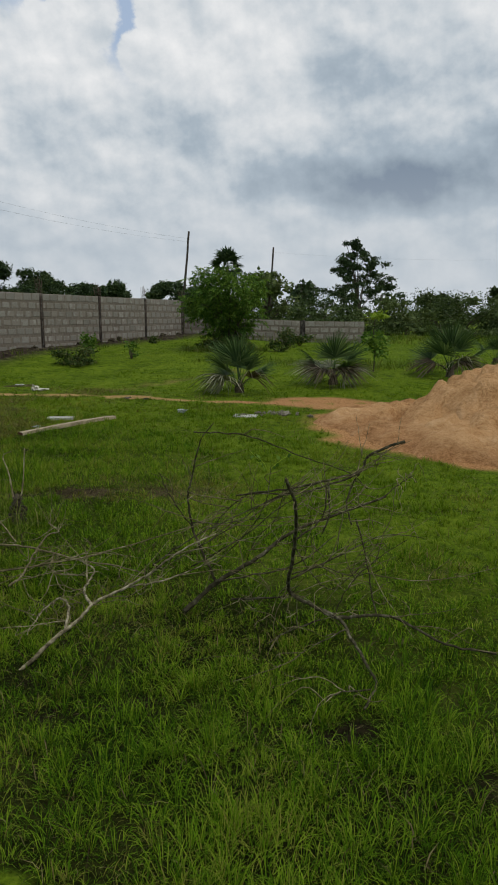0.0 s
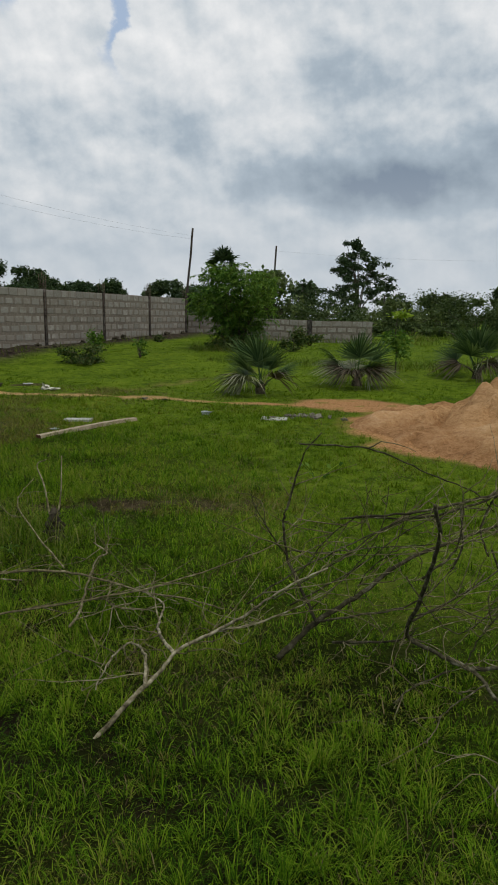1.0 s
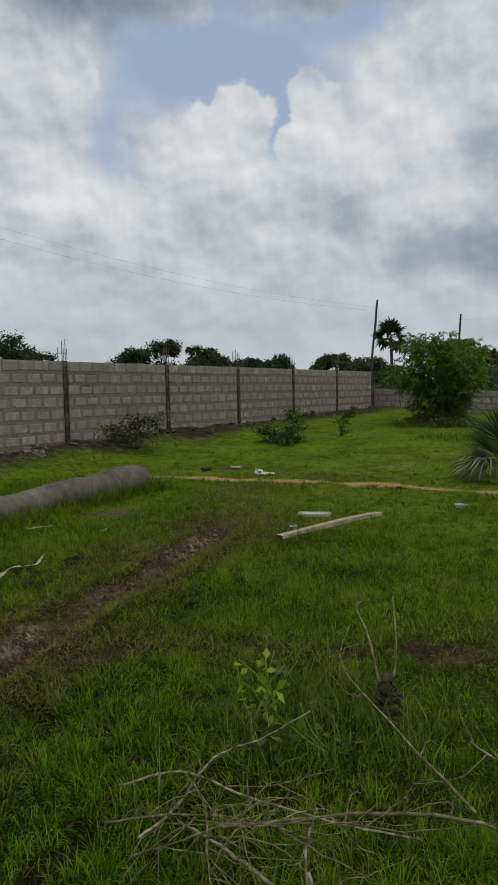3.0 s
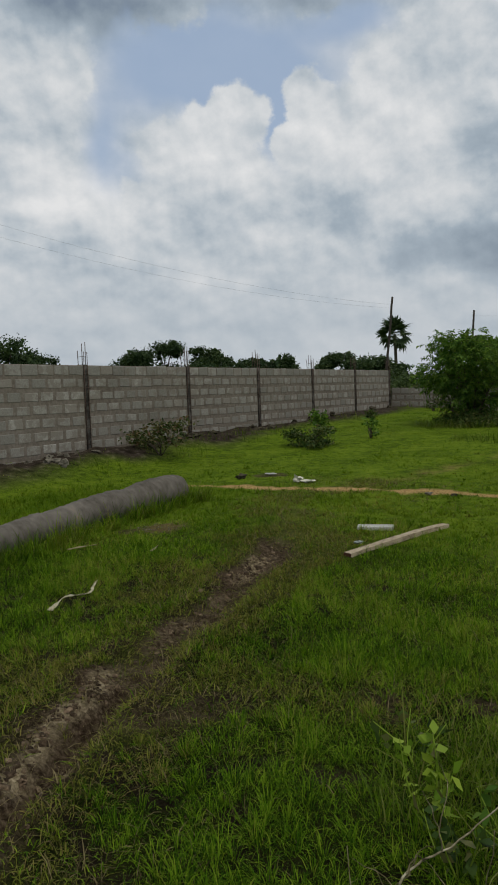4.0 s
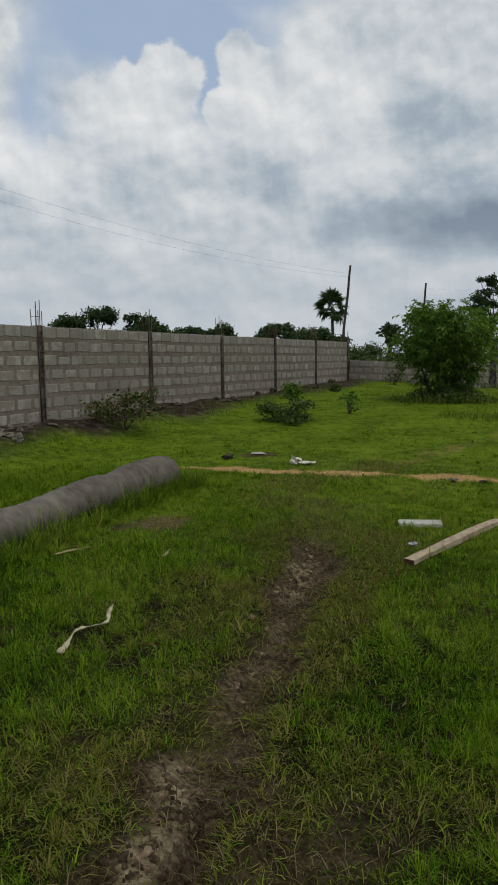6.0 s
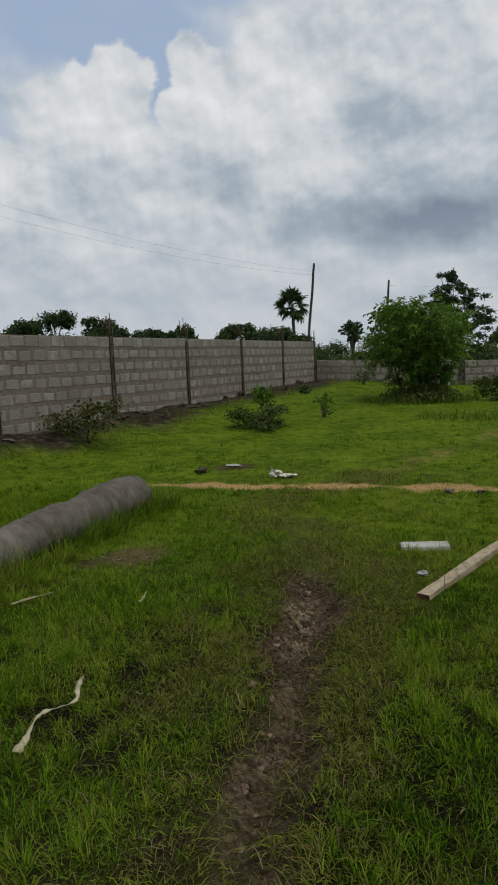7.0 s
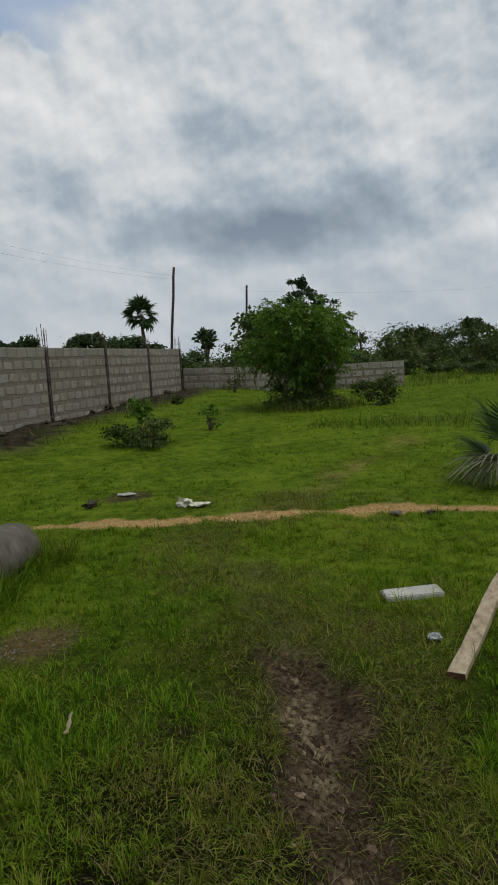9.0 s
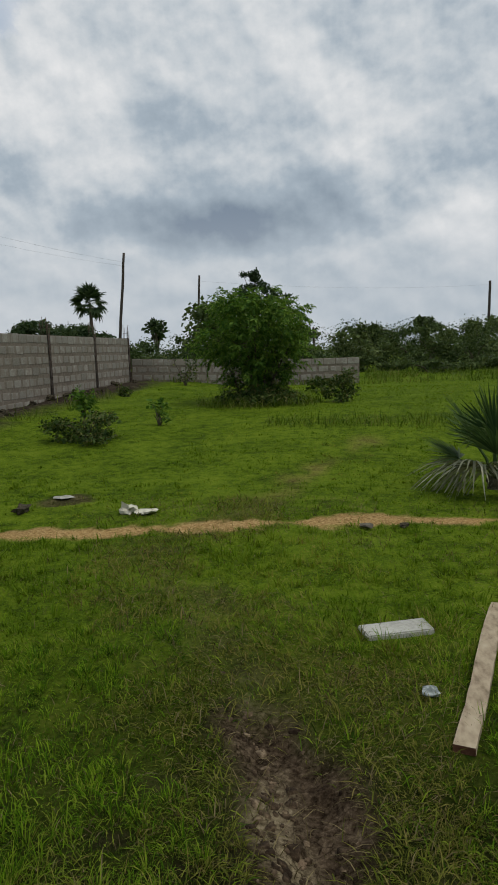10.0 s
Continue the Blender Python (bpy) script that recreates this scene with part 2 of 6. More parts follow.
M_GROUND = ground_material()
def sand_material():
    """Dry tipped sand, redder and cloddy where it is trodden into the soil."""
    m, nt, bsdf, pos = material("orange_sand")
    f1, f2, f3 = grain(nt, pos, 30.0, 6.0, 0.65), grain(nt, pos, 1.3, 4.0), grain(nt, pos, 7.0, 5.0, 0.6)
    f = calc(nt, "ADD", calc(nt, "MULTIPLY", f1, 0.35), calc(nt, "ADD", calc(nt, "MULTIPLY", f2, 0.30), calc(nt, "MULTIPLY", f3, 0.35)))
    dry = ramp(nt, f, [(0.36, (0.265, 0.135, 0.052)), (0.45, (0.415, 0.238, 0.108)), (0.54, (0.50, 0.308, 0.153)), (0.66, (0.58, 0.39, 0.22))])
    damp = ramp(nt, f, [(0.38, (0.16, 0.076, 0.031)), (0.47, (0.30, 0.156, 0.068)), (0.56, (0.39, 0.222, 0.105)), (0.66, (0.47, 0.295, 0.16))])
    n = nt.nodes.new("ShaderNodeAttribute")
    n.attribute_name = "trodden"
    put(nt, bsdf.inputs["Base Color"], blend(nt, n.outputs["Fac"], dry, damp))
    bsdf.inputs["Roughness"].default_value = 1.0
    bsdf.inputs["Specular IOR Level"].default_value = 0.05
    relief(nt, bsdf, calc(nt, "ADD", f1, calc(nt, "MULTIPLY", f3, 1.5)), 1.0, 0.045)
    return m


M_SAND = sand_material()
def block_material():
    """Cast block, each of its own grey, smeared in places with mortar."""
    m, nt, bsdf, pos = material("sandcrete_block")
    f1, f2, f3 = grain(nt, pos, 34.0, 6.0, 0.6), grain(nt, pos, 0.7, 4.0), grain(nt, pos, 5.0, 5.0, 0.65)
    r = nt.nodes.new("ShaderNodeObjectInfo").outputs["Random"]
    f = calc(nt, "ADD", calc(nt, "MULTIPLY", f1, 0.45), calc(nt, "MULTIPLY", f2, 0.30))
    f = calc(nt, "ADD", f, calc(nt, "MULTIPLY", r, 0.25))
    col = ramp(nt, f, [(0.28, (0.142, 0.134, 0.114)), (0.5, (0.226, 0.219, 0.192)), (0.70, (0.340, 0.332, 0.297))])
    smear = smooth(nt, calc(nt, "ADD", f3, calc(nt, "MULTIPLY_ADD", r, 0.24, -0.12)), 0.48, 0.60)
    put(nt, bsdf.inputs["Base Color"], blend(nt, calc(nt, "MULTIPLY", smear, 0.6), col, (0.165, 0.142, 0.114)))
    bsdf.inputs["Roughness"].default_value = 0.95
    bsdf.inputs["Specular IOR Level"].default_value = 0.1
    relief(nt, bsdf, calc(nt, "ADD", f1, f3), 0.5, 0.008)
    return m


M_BLOCK = block_material()
M_MORTAR = surface("cement_mortar", [(0.3, (0.100, 0.083, 0.066)), (0.5, (0.152, 0.131, 0.107)), (0.7, (0.215, 0.192, 0.163))], 16.0, 0.95, 1.2, 0.8, 0.012)
M_PILLAR = surface("dark_concrete", [(0.34, (0.018, 0.016, 0.013)), (0.48, (0.045, 0.041, 0.036)), (0.60, (0.12, 0.112, 0.10)), (0.70, (0.22, 0.21, 0.19))], 9.0, 0.95, 3.0, 0.9, 0.02)
M_STEEL = surface("rusty_steel", [(0.3, (0.05, 0.035, 0.028)), (0.6, (0.10, 0.07, 0.055))], 60.0, 0.7, 6.0, 0.2, 0.001, metal=0.3)
M_LOG = surface("weathered_palm_trunk", [(0.32, (0.045, 0.040, 0.032)), (0.43, (0.088, 0.079, 0.066)), (0.55, (0.122, 0.111, 0.095)), (0.66, (0.160, 0.143, 0.121)), (0.74, (0.20, 0.145, 0.10))], 9.0, 1.0, 1.4, 0.35, 0.010, stretch=(0.9, 1.3, 0.9))
M_CUT = surface("dark_cut_end", [(0.3, (0.024, 0.021, 0.014)), (0.7, (0.085, 0.074, 0.050))], 40.0, 0.95, 5.0, 0.9, 0.02)
M_BLOCK_LONE = surface("grey_cement_block", [(0.3, (0.22, 0.22, 0.195)), (0.5, (0.35, 0.352, 0.318)), (0.7, (0.46, 0.462, 0.42))], 45.0, 0.95, 5.0, 0.6, 0.006)
M_BOARD = surface("weathered_timber", [(0.33, (0.125, 0.098, 0.066)), (0.44, (0.265, 0.213, 0.148)), (0.54, (0.355, 0.296, 0.208)), (0.72, (0.44, 0.378, 0.28))], 24.0, 0.9, 9.0, 0.5, 0.005, stretch=(1.0, 0.45, 1.0))
M_TIMBER_END = surface("red_brown_timber_end", [(0.3, (0.05, 0.022, 0.014)), (0.7, (0.16, 0.075, 0.045))], 50.0, 0.9, 6.0, 0.5, 0.004)
M_PLASTIC = surface("dirty_white_plastic", [(0.3, (0.20, 0.178, 0.105)), (0.6, (0.43, 0.395, 0.27))], 30.0, 0.5, 5.0, 0.3, 0.005)
M_RAG = surface("off_white_rag", [(0.3, (0.36, 0.345, 0.27)), (0.6, (0.60, 0.585, 0.49))], 20.0, 0.9, 5.0, 0.3, 0.005)
M_STICK = surface("straw_coloured_stick", [(0.3, (0.12, 0.100, 0.050)), (0.6, (0.30, 0.265, 0.15))], 40.0, 0.9, 6.0, 0.3, 0.003)
M_PALE = surface("clear_plastic_scrap", [(0.35, (0.07, 0.085, 0.085)), (0.5, (0.20, 0.23, 0.225)), (0.65, (0.42, 0.46, 0.45))], 40.0, 0.4, 5.0, 0.4, 0.005)
M_BARK_DARK = surface("dark_dead_bark", [(0.34, (0.016, 0.015, 0.008)), (0.5, (0.044, 0.040, 0.022)), (0.60, (0.105, 0.098, 0.062)), (0.7, (0.28, 0.265, 0.19))], 40.0, 1.0, 14.0, 0.6, 0.004)
M_BARK_PALE = surface("pale_bare_wood", [(0.36, (0.040, 0.034, 0.020)), (0.48, (0.160, 0.143, 0.088)), (0.62, (0.34, 0.315, 0.22))], 36.0, 1.0, 9.0, 0.4, 0.003)
M_TWIG = surface("brown_dry_twig", [(0.34, (0.042, 0.036, 0.018)), (0.5, (0.120, 0.104, 0.055)), (0.66, (0.29, 0.265, 0.165))], 30.0, 1.0, 3.0, 0.3, 0.002)
M_TRUNK = surface("tree_bark", [(0.3, (0.03, 0.025, 0.018)), (0.6, (0.10, 0.085, 0.065))], 18.0, 0.9, 3.0, 0.6, 0.01)
M_RUBBLE = surface("broken_concrete", [(0.3, (0.08, 0.072, 0.055)), (0.6, (0.185, 0.172, 0.138))], 30.0, 0.95, 6.0, 0.6, 0.01, vary=0.3)
M_POLE = surface("wooden_pole", [(0.3, (0.025, 0.021, 0.018)), (0.6, (0.065, 0.056, 0.048))], 12.0, 0.9, 2.0, 0.4, 0.01)
M_WIRE = surface("grey_cable", [(0.3, (0.30, 0.32, 0.34)), (0.6, (0.38, 0.40, 0.42))], 10.0, 0.6, 2.0, 0.0, 0.001)
M_GRASS = leafy("grass_blades", [(0.20, (0.010, 0.030, 0.002)), (0.34, (0.031, 0.084, 0.003)), (0.50, (0.090, 0.182, 0.006)), (0.64, (0.162, 0.250, 0.014)), (0.77, (0.21, 0.215, 0.040)), (0.92, (0.17, 0.125, 0.050))], 0.9, 0.20, 0.46, gloss=0.8, patchy=1.4)
M_GRASS_FAR = leafy("meadow_grass", [(0.24, (0.052, 0.104, 0.005)), (0.42, (0.080, 0.145, 0.006)), (0.56, (0.112, 0.182, 0.009)), (0.70, (0.165, 0.215, 0.020)), (0.85, (0.20, 0.185, 0.045))], 0.8, 0.25, 0.35, gloss=0.8, patchy=1.5)
M_CRUST = surface("dried_mud_crust", [(0.34, (0.05, 0.034, 0.021)), (0.5, (0.12, 0.085, 0.055)), (0.66, (0.24, 0.175, 0.115))], 30.0, 1.0, 6.0, 0.7, 0.01, vary=0.2)
M_FLAKE = surface("cracked_mud_flake", [(0.34, (0.017, 0.011, 0.007)), (0.48, (0.045, 0.031, 0.019)), (0.60, (0.115, 0.083, 0.052)), (0.76, (0.30, 0.235, 0.155))], 45.0, 1.0, 5.0, 0.8, 0.008, island=0.18)
M_GRASS_MUDDY = leafy("muddy_grass_blades", [(0.2, (0.040, 0.052, 0.008)), (0.42, (0.095, 0.115, 0.015)), (0.6, (0.155, 0.165, 0.028)), (0.8, (0.19, 0.145, 0.055))], 1.4, 0.2, 0.5, gloss=0.85)
M_STRAW = leafy("dry_grass_litter", [(0.2, (0.040, 0.030, 0.015)), (0.5, (0.095, 0.078, 0.036)), (0.8, (0.20, 0.165, 0.085))], 1.5, 0.15, 0.7, gloss=0.8)
M_GRASS_LONG = leafy("long_rank_grass", [(0.25, (0.035, 0.070, 0.006)), (0.55, (0.085, 0.140, 0.012)), (0.85, (0.19, 0.18, 0.06))], 0.6, 0.3)
M_LEAF = leafy("tree_leaves", [(0.22, (0.030, 0.080, 0.014)), (0.5, (0.074, 0.152, 0.024)), (0.78, (0.17, 0.262, 0.046))], 0.9, 0.40, 0.5)
M_LEAF_DARK = leafy("dark_foliage", [(0.25, (0.020, 0.038, 0.018)), (0.5, (0.038, 0.066, 0.028)), (0.8, (0.075, 0.108, 0.044))], 0.35, 0.25, 0.45, whole=0.2)
M_LEAF_SCRUB = leafy("scrub_foliage", [(0.22, (0.028, 0.048, 0.018)), (0.5, (0.058, 0.090, 0.031)), (0.8, (0.115, 0.150, 0.052))], 0.5, 0.25, 0.4, whole=0.25)
M_LEAF_SHRUB = leafy("shrub_leaves", [(0.25, (0.022, 0.045, 0.012)), (0.55, (0.055, 0.095, 0.022)), (0.8, (0.13, 0.13, 0.05))], 2.0, 0.25, 0.6)
M_LEAF_WALL = leafy("brownish_shrub_leaves", [(0.25, (0.030, 0.048, 0.016)), (0.5, (0.065, 0.088, 0.028)), (0.68, (0.12, 0.105, 0.05)), (0.85, (0.13, 0.075, 0.05))], 2.0, 0.25, 0.6)
M_LEAF_YOUNG = leafy("young_yellow_leaves", [(0.25, (0.12, 0.22, 0.02)), (0.7, (0.28, 0.38, 0.05))], 2.0, 0.4, 0.6)
M_PALM = leafy("fan_palm_green", [(0.25, (0.026, 0.055, 0.020)), (0.55, (0.062, 0.110, 0.036)), (0.85, (0.125, 0.180, 0.068))], 2.5, 0.25, 0.5, gloss=0.4)
M_PALM_DRY = leafy("fan_palm_dry", [(0.25, (0.10, 0.11, 0.07)), (0.5, (0.23, 0.24, 0.165)), (0.85, (0.40, 0.40, 0.30))], 2.5, 0.15, 0.5)
M_PALM_BROWN = leafy("fan_palm_brown", [(0.25, (0.045, 0.036, 0.026)), (0.6, (0.125, 0.098, 0.070)), (0.85, (0.22, 0.18, 0.135))], 2.5, 0.15, 0.5)


# ---- building helpers ----
rng = np.random.default_rng(7)


def mesh_of(name, verts, faces, material_, smooth_faces=False):
    """A mesh from arrays: verts (n, 3); faces a list of equal-length index arrays."""
    me = bpy.data.meshes.new(name)
    verts = np.asarray(verts, dtype=np.float32)
    me.vertices.add(len(verts))
    me.vertices.foreach_set("co", verts.ravel())
    loops, starts, at = [], [], 0
    for fs in faces:
        fs = np.asarray(fs, dtype=np.int32)
        if len(fs):
            k = fs.shape[1]
            loops.append(fs.ravel())
            starts.append(at + np.arange(len(fs)) * k)
            at += fs.size
    loops, starts = np.concatenate(loops), np.concatenate(starts)
    me.loops.add(len(loops))
    me.loops.foreach_set("vertex_index", loops)
    me.polygons.add(len(starts))
    me.polygons.foreach_set("loop_start", starts.astype(np.int32))
    if smooth_faces:
        me.polygons.foreach_set("use_smooth", np.ones(len(starts), dtype=bool))
    me.update(calc_edges=True)
    me.validate()
    me.materials.append(material_)
    return me


def thing(name, label, category, at=(0, 0, 0), group="", kind="", turn=0.0):
    ob = new(name)
    ob.empty_display_size = 0.2
    ob.matrix_basis = Matrix.Translation(at) @ Matrix.Rotation(turn * DEG, 4, "Z")
    return tagged(ob, label, category, group, kind)


def part(name, data, parent, label="", m=None):
    """One mesh object under a thing or under a part."""
    ob = new(name, data)
    ob.parent = parent
    if m is not None:
        ob.matrix_basis = m
    return tagged(ob, label)


def tube(points, radii, sides=6, wobble=0.0):
    """A round limb along points, with its ends closed: vertices, quads, triangles."""
    p = np.asarray(points, dtype=float)
    r = np.broadcast_to(np.asarray(radii, dtype=float), (len(p),))
    t = np.gradient(p, axis=0)
    t /= np.linalg.norm(t, axis=1)[:, None] + 1e-9
    ref = np.where(np.abs(t[:, 2:3]) > 0.9, np.array([[1.0, 0, 0]]), np.array([[0, 0, 1.0]]))
    u = np.cross(t, ref)
    u /= np.linalg.norm(u, axis=1)[:, None] + 1e-9
    v = np.cross(u, t)
    ang = np.linspace(0, 2 * np.pi, sides, endpoint=False)
    rr = r[:, None] * (1 + wobble * rng.uniform(-1, 1, (len(p), sides)))
    ring = p[:, None, :] + rr[..., None] * (np.cos(ang)[None, :, None] * u[:, None, :] + np.sin(ang)[None, :, None] * v[:, None, :])
    verts = np.concatenate([ring.reshape(-1, 3), p[:1], p[-1:]])
    i, j = np.meshgrid(np.arange(len(p) - 1), np.arange(sides), indexing="ij")
    i, j = i.ravel(), j.ravel()
    k = (j + 1) % sides
    quads = np.stack([i * sides + j, i * sides + k, (i + 1) * sides + k, (i + 1) * sides + j], 1)
    s = np.arange(sides)
    n = len(p) * sides
    tris = np.concatenate([np.stack([np.full(sides, n), (s + 1) % sides, s], 1), np.stack([np.full(sides, n + 1), n - sides + s, n - sides + (s + 1) % sides], 1)])
    return verts, quads, tris


def join(pieces):
    vs, qs, ts, at = [], [], [], 0
    for v, q, t in pieces:
        vs.append(v), qs.append(q + at), ts.append(t + at)
        at += len(v)
    return np.concatenate(vs), np.concatenate(qs), np.concatenate(ts)


def smooth_line(points, steps=5, jitter=0.0):
    """A Catmull-Rom line through points."""
    p = np.asarray(points, dtype=float)
    p = np.concatenate([2 * p[:1] - p[1:2], p, 2 * p[-1:] - p[-2:-1]])
    out = []
    for k in range(1, len(p) - 2):
        for s in np.arange(steps) / steps:
            a_, b_, c_, d_ = p[k - 1], p[k], p[k + 1], p[k + 2]
            out.append(0.5 * (2 * b_ + (c_ - a_) * s + (2 * a_ - 5 * b_ + 4 * c_ - d_) * s * s + (3 * b_ - a_ - 3 * c_ + d_) * s ** 3))
    out.append(p[-2])
    out = np.array(out)
    return out + rng.normal(0, 1, out.shape) * jitter


def limb_mesh(name, points, r0, r1, material_, sides=6, steps=5, jitter=0.0, wobble=0.08):
    line = smooth_line(points, steps, jitter)
    v, q, t = tube(line, np.linspace(r0, r1, len(line)), sides, wobble)
    return mesh_of(name, v, [q, t], material_, True)


def lattice(x, y, size, seed):
    """Smooth value noise on the plan, 0 to 1."""
    tab = np.random.default_rng(seed).random((256, 256))
    u, v = np.asarray(x) / size, np.asarray(y) / size
    i, j = np.floor(u).astype(int), np.floor(v).astype(int)
    f, g = u - i, v - j
    f, g = f * f * (3 - 2 * f), g * g * (3 - 2 * g)
    i0, j0, i1, j1 = i % 256, j % 256, (i + 1) % 256, (j + 1) % 256
    return (tab[i0, j0] * (1 - f) + tab[i1, j0] * f) * (1 - g) + (tab[i0, j1] * (1 - f) + tab[i1, j1] * f) * g


def step(x, lo, hi):
    s = np.clip((np.asarray(x, dtype=float) - lo) / (hi - lo), 0, 1)
    return s * s * (3 - 2 * s)


def off_line(x, y, line):
    """Distance from a line on the plan, and how far along it (0 to 1)."""
    x, y = np.asarray(x, dtype=float), np.asarray(y, dtype=float)
    best, along = np.full(x.shape, 1e9), np.zeros(x.shape)
    n = len(line) - 1
    for k in range(n):
        (ax, ay), (bx, by) = line[k], line[k + 1]
        dx, dy = bx - ax, by - ay
        s = np.clip(((x - ax) * dx + (y - ay) * dy) / (dx * dx + dy * dy), 0, 1)
        d = np.hypot(x - ax - s * dx, y - ay - s * dy)
        near = d < best
        best, along = np.where(near, d, best), np.where(near, (k + s) / n, along)
    return best, along


# ---- ground ----
RUT = [(-3.8, 2.6), (-4.28, 4.3), (-4.55, 5.0), (-4.80, 5.93), (-4.97, 6.9), (-5.19, 7.65), (-5.38, 8.3), (-5.5, 8.9)]
TRACK = [(-14.0, 10.1), (-9.6, 10.75), (-8.3, 10.93), (-7.4, 11.08), (-6.4, 11.3), (-5.2, 11.58), (-4.0, 11.74), (-2.7, 11.85), (-1.5, 12.0)]
CROSS = [(-4.3, 5.25), (-4.08, 5.4), (-3.75, 5.58), (-3.1, 5.86), (-1.6, 6.7)]
FAR_TRACK = [(-5.53, 8.8), (-5.82, 9.25), (-6.14, 9.8), (-6.6, 10.6), (-6.1, 11.6), (-5.95, 12.0), (-5.72, 13.25), (-5.23, 14.72), (-4.9, 15.5)]
LOG = [(-6.95, 1.5), (-7.57, 6.6), (-7.69, 7.5), (-7.80, 8.65), (-7.85, 9.9)]
TRODDEN = [(1.0, 1.2), (-0.7, 2.2), (-2.3, 2.7), (-3.8, 3.8), (-5.0, 5.7)]
WALL_X, WALL_TOP, POSTS = -12.22, 2.09, [0.25, 3.3, 6.36, 9.41, 12.47, 15.67, 18.70, 21.76, 24.81, 27.83]


def mud_at(x, y):
    wob = (lattice(x, y, 0.28, 3) - 0.5) * 0.30 + (lattice(x, y, 0.9, 4) - 0.5) * 0.22
    d, s = off_line(x, y, RUT)
    a_ = step(d + wob * 0.9, 0.24 + 0.10 * step(s, 0.4, 0.1), 0.07) * (1 - step(s, 0.86, 1.0))
    worn = np.interp(y, [4.4, 5.1, 5.6, 6.2, 7.1, 7.7, 8.5, 8.9], [1.1, 1.1, 0.85, 0.75, 0.8, 1.15, 1.1, 0.4])
    a_ = a_ * np.clip(worn + 0.7 * (lattice(x, y, 0.15, 14) - 0.5), 0, 1)
    d, s = off_line(x, y, CROSS)
    b_ = step(d + wob * 1.2, 0.20, 0.05) * 0.75 * step(lattice(x, y, 0.5, 8), 0.25, 0.5)
    d, s = off_line(x, y, FAR_TRACK)
    c_ = step(d + wob * 1.1, 0.24 + 0.08 * step(y, 12.0, 12.6), 0.03) * (0.42 - 0.17 * step(y, 12.0, 12.6)) * step(lattice(x, y, 0.18, 15), 0.20, 0.60)
    d = np.hypot((x + 7.0), (y - 8.47) * 0.9)
    e_ = step(d + wob, 0.32, 0.10) * 0.75
    d = np.hypot(x + 7.9, y - 12.3)
    f_ = step(d + wob, 0.36, 0.15) * 0.8
    return np.clip(np.maximum.reduce([a_, b_, c_, e_, f_]), 0, 1)


def sand_at(x, y):
    wob = (lattice(x, y, 0.35, 5) - 0.5) * 0.34
    d, s = off_line(x, y, TRACK)
    wide = 0.070 + 0.10 * lattice(x, y, 0.8, 6)
    a_ = step(d + wob * 0.6 + (lattice(x, y, 0.11, 16) - 0.5) * 0.14, wide + 0.05, wide - 0.07) * (0.62 + 0.38 * step(lattice(x, y, 0.45, 9), 0.10, 0.35)) * step(x, -9.3, -8.2)
    d = np.hypot((x - 1.35) / 3.0, (y - 10.95) / 2.72)
    b_ = step(d + wob * 0.3, 1.05, 0.95)
    d = np.hypot((x + 1.75) / 1.35, (y - 12.15) / 0.75)
    c_ = step(d + wob, 1.05, 0.75) * (0.5 + 0.5 * step(lattice(x, y, 0.22, 17), 0.2, 0.45))
    d, s = off_line(x, y, FAR_TRACK)
    e_ = 0.30 * step(d + wob, 0.30, 0.05) * step(y, 12.2, 13.0) * step(lattice(x, y, 0.3, 18), 0.25, 0.6)
    f_ = 0.15 * step(np.hypot(x + 7.0, (y - 8.47) * 0.9) + wob * 0.6, 0.34, 0.10)
    return np.clip(np.maximum.reduce([a_, b_, c_, e_, f_]), 0, 1)


def crust_at(x, y):
    """Pale dried mud along one side of the rut."""
    mid = np.interp(y, [p[1] for p in RUT], [p[0] for p in RUT])
    side = x - mid + 0.08 + (lattice(x, y, 0.3, 12) - 0.5) * 0.14
    return step(np.abs(side), 0.11, 0.03) * step(y, 8.9, 8.5) * np.clip(step(y, 5.6, 5.2) + step(y, 7.3, 7.7) + 0.25, 0, 1) * step(lattice(x, y, 0.6, 13), 0.2, 0.5)


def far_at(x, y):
    # shade-darkened ground lies only near the trodden line, inside in_lane
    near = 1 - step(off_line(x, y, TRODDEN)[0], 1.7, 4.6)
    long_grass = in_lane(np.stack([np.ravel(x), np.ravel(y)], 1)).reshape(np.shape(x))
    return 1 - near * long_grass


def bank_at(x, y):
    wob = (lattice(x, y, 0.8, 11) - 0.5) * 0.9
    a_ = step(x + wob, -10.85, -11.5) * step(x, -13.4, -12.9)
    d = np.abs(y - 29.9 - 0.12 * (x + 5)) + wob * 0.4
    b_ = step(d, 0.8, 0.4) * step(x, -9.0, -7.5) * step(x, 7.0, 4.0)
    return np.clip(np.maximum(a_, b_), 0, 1)


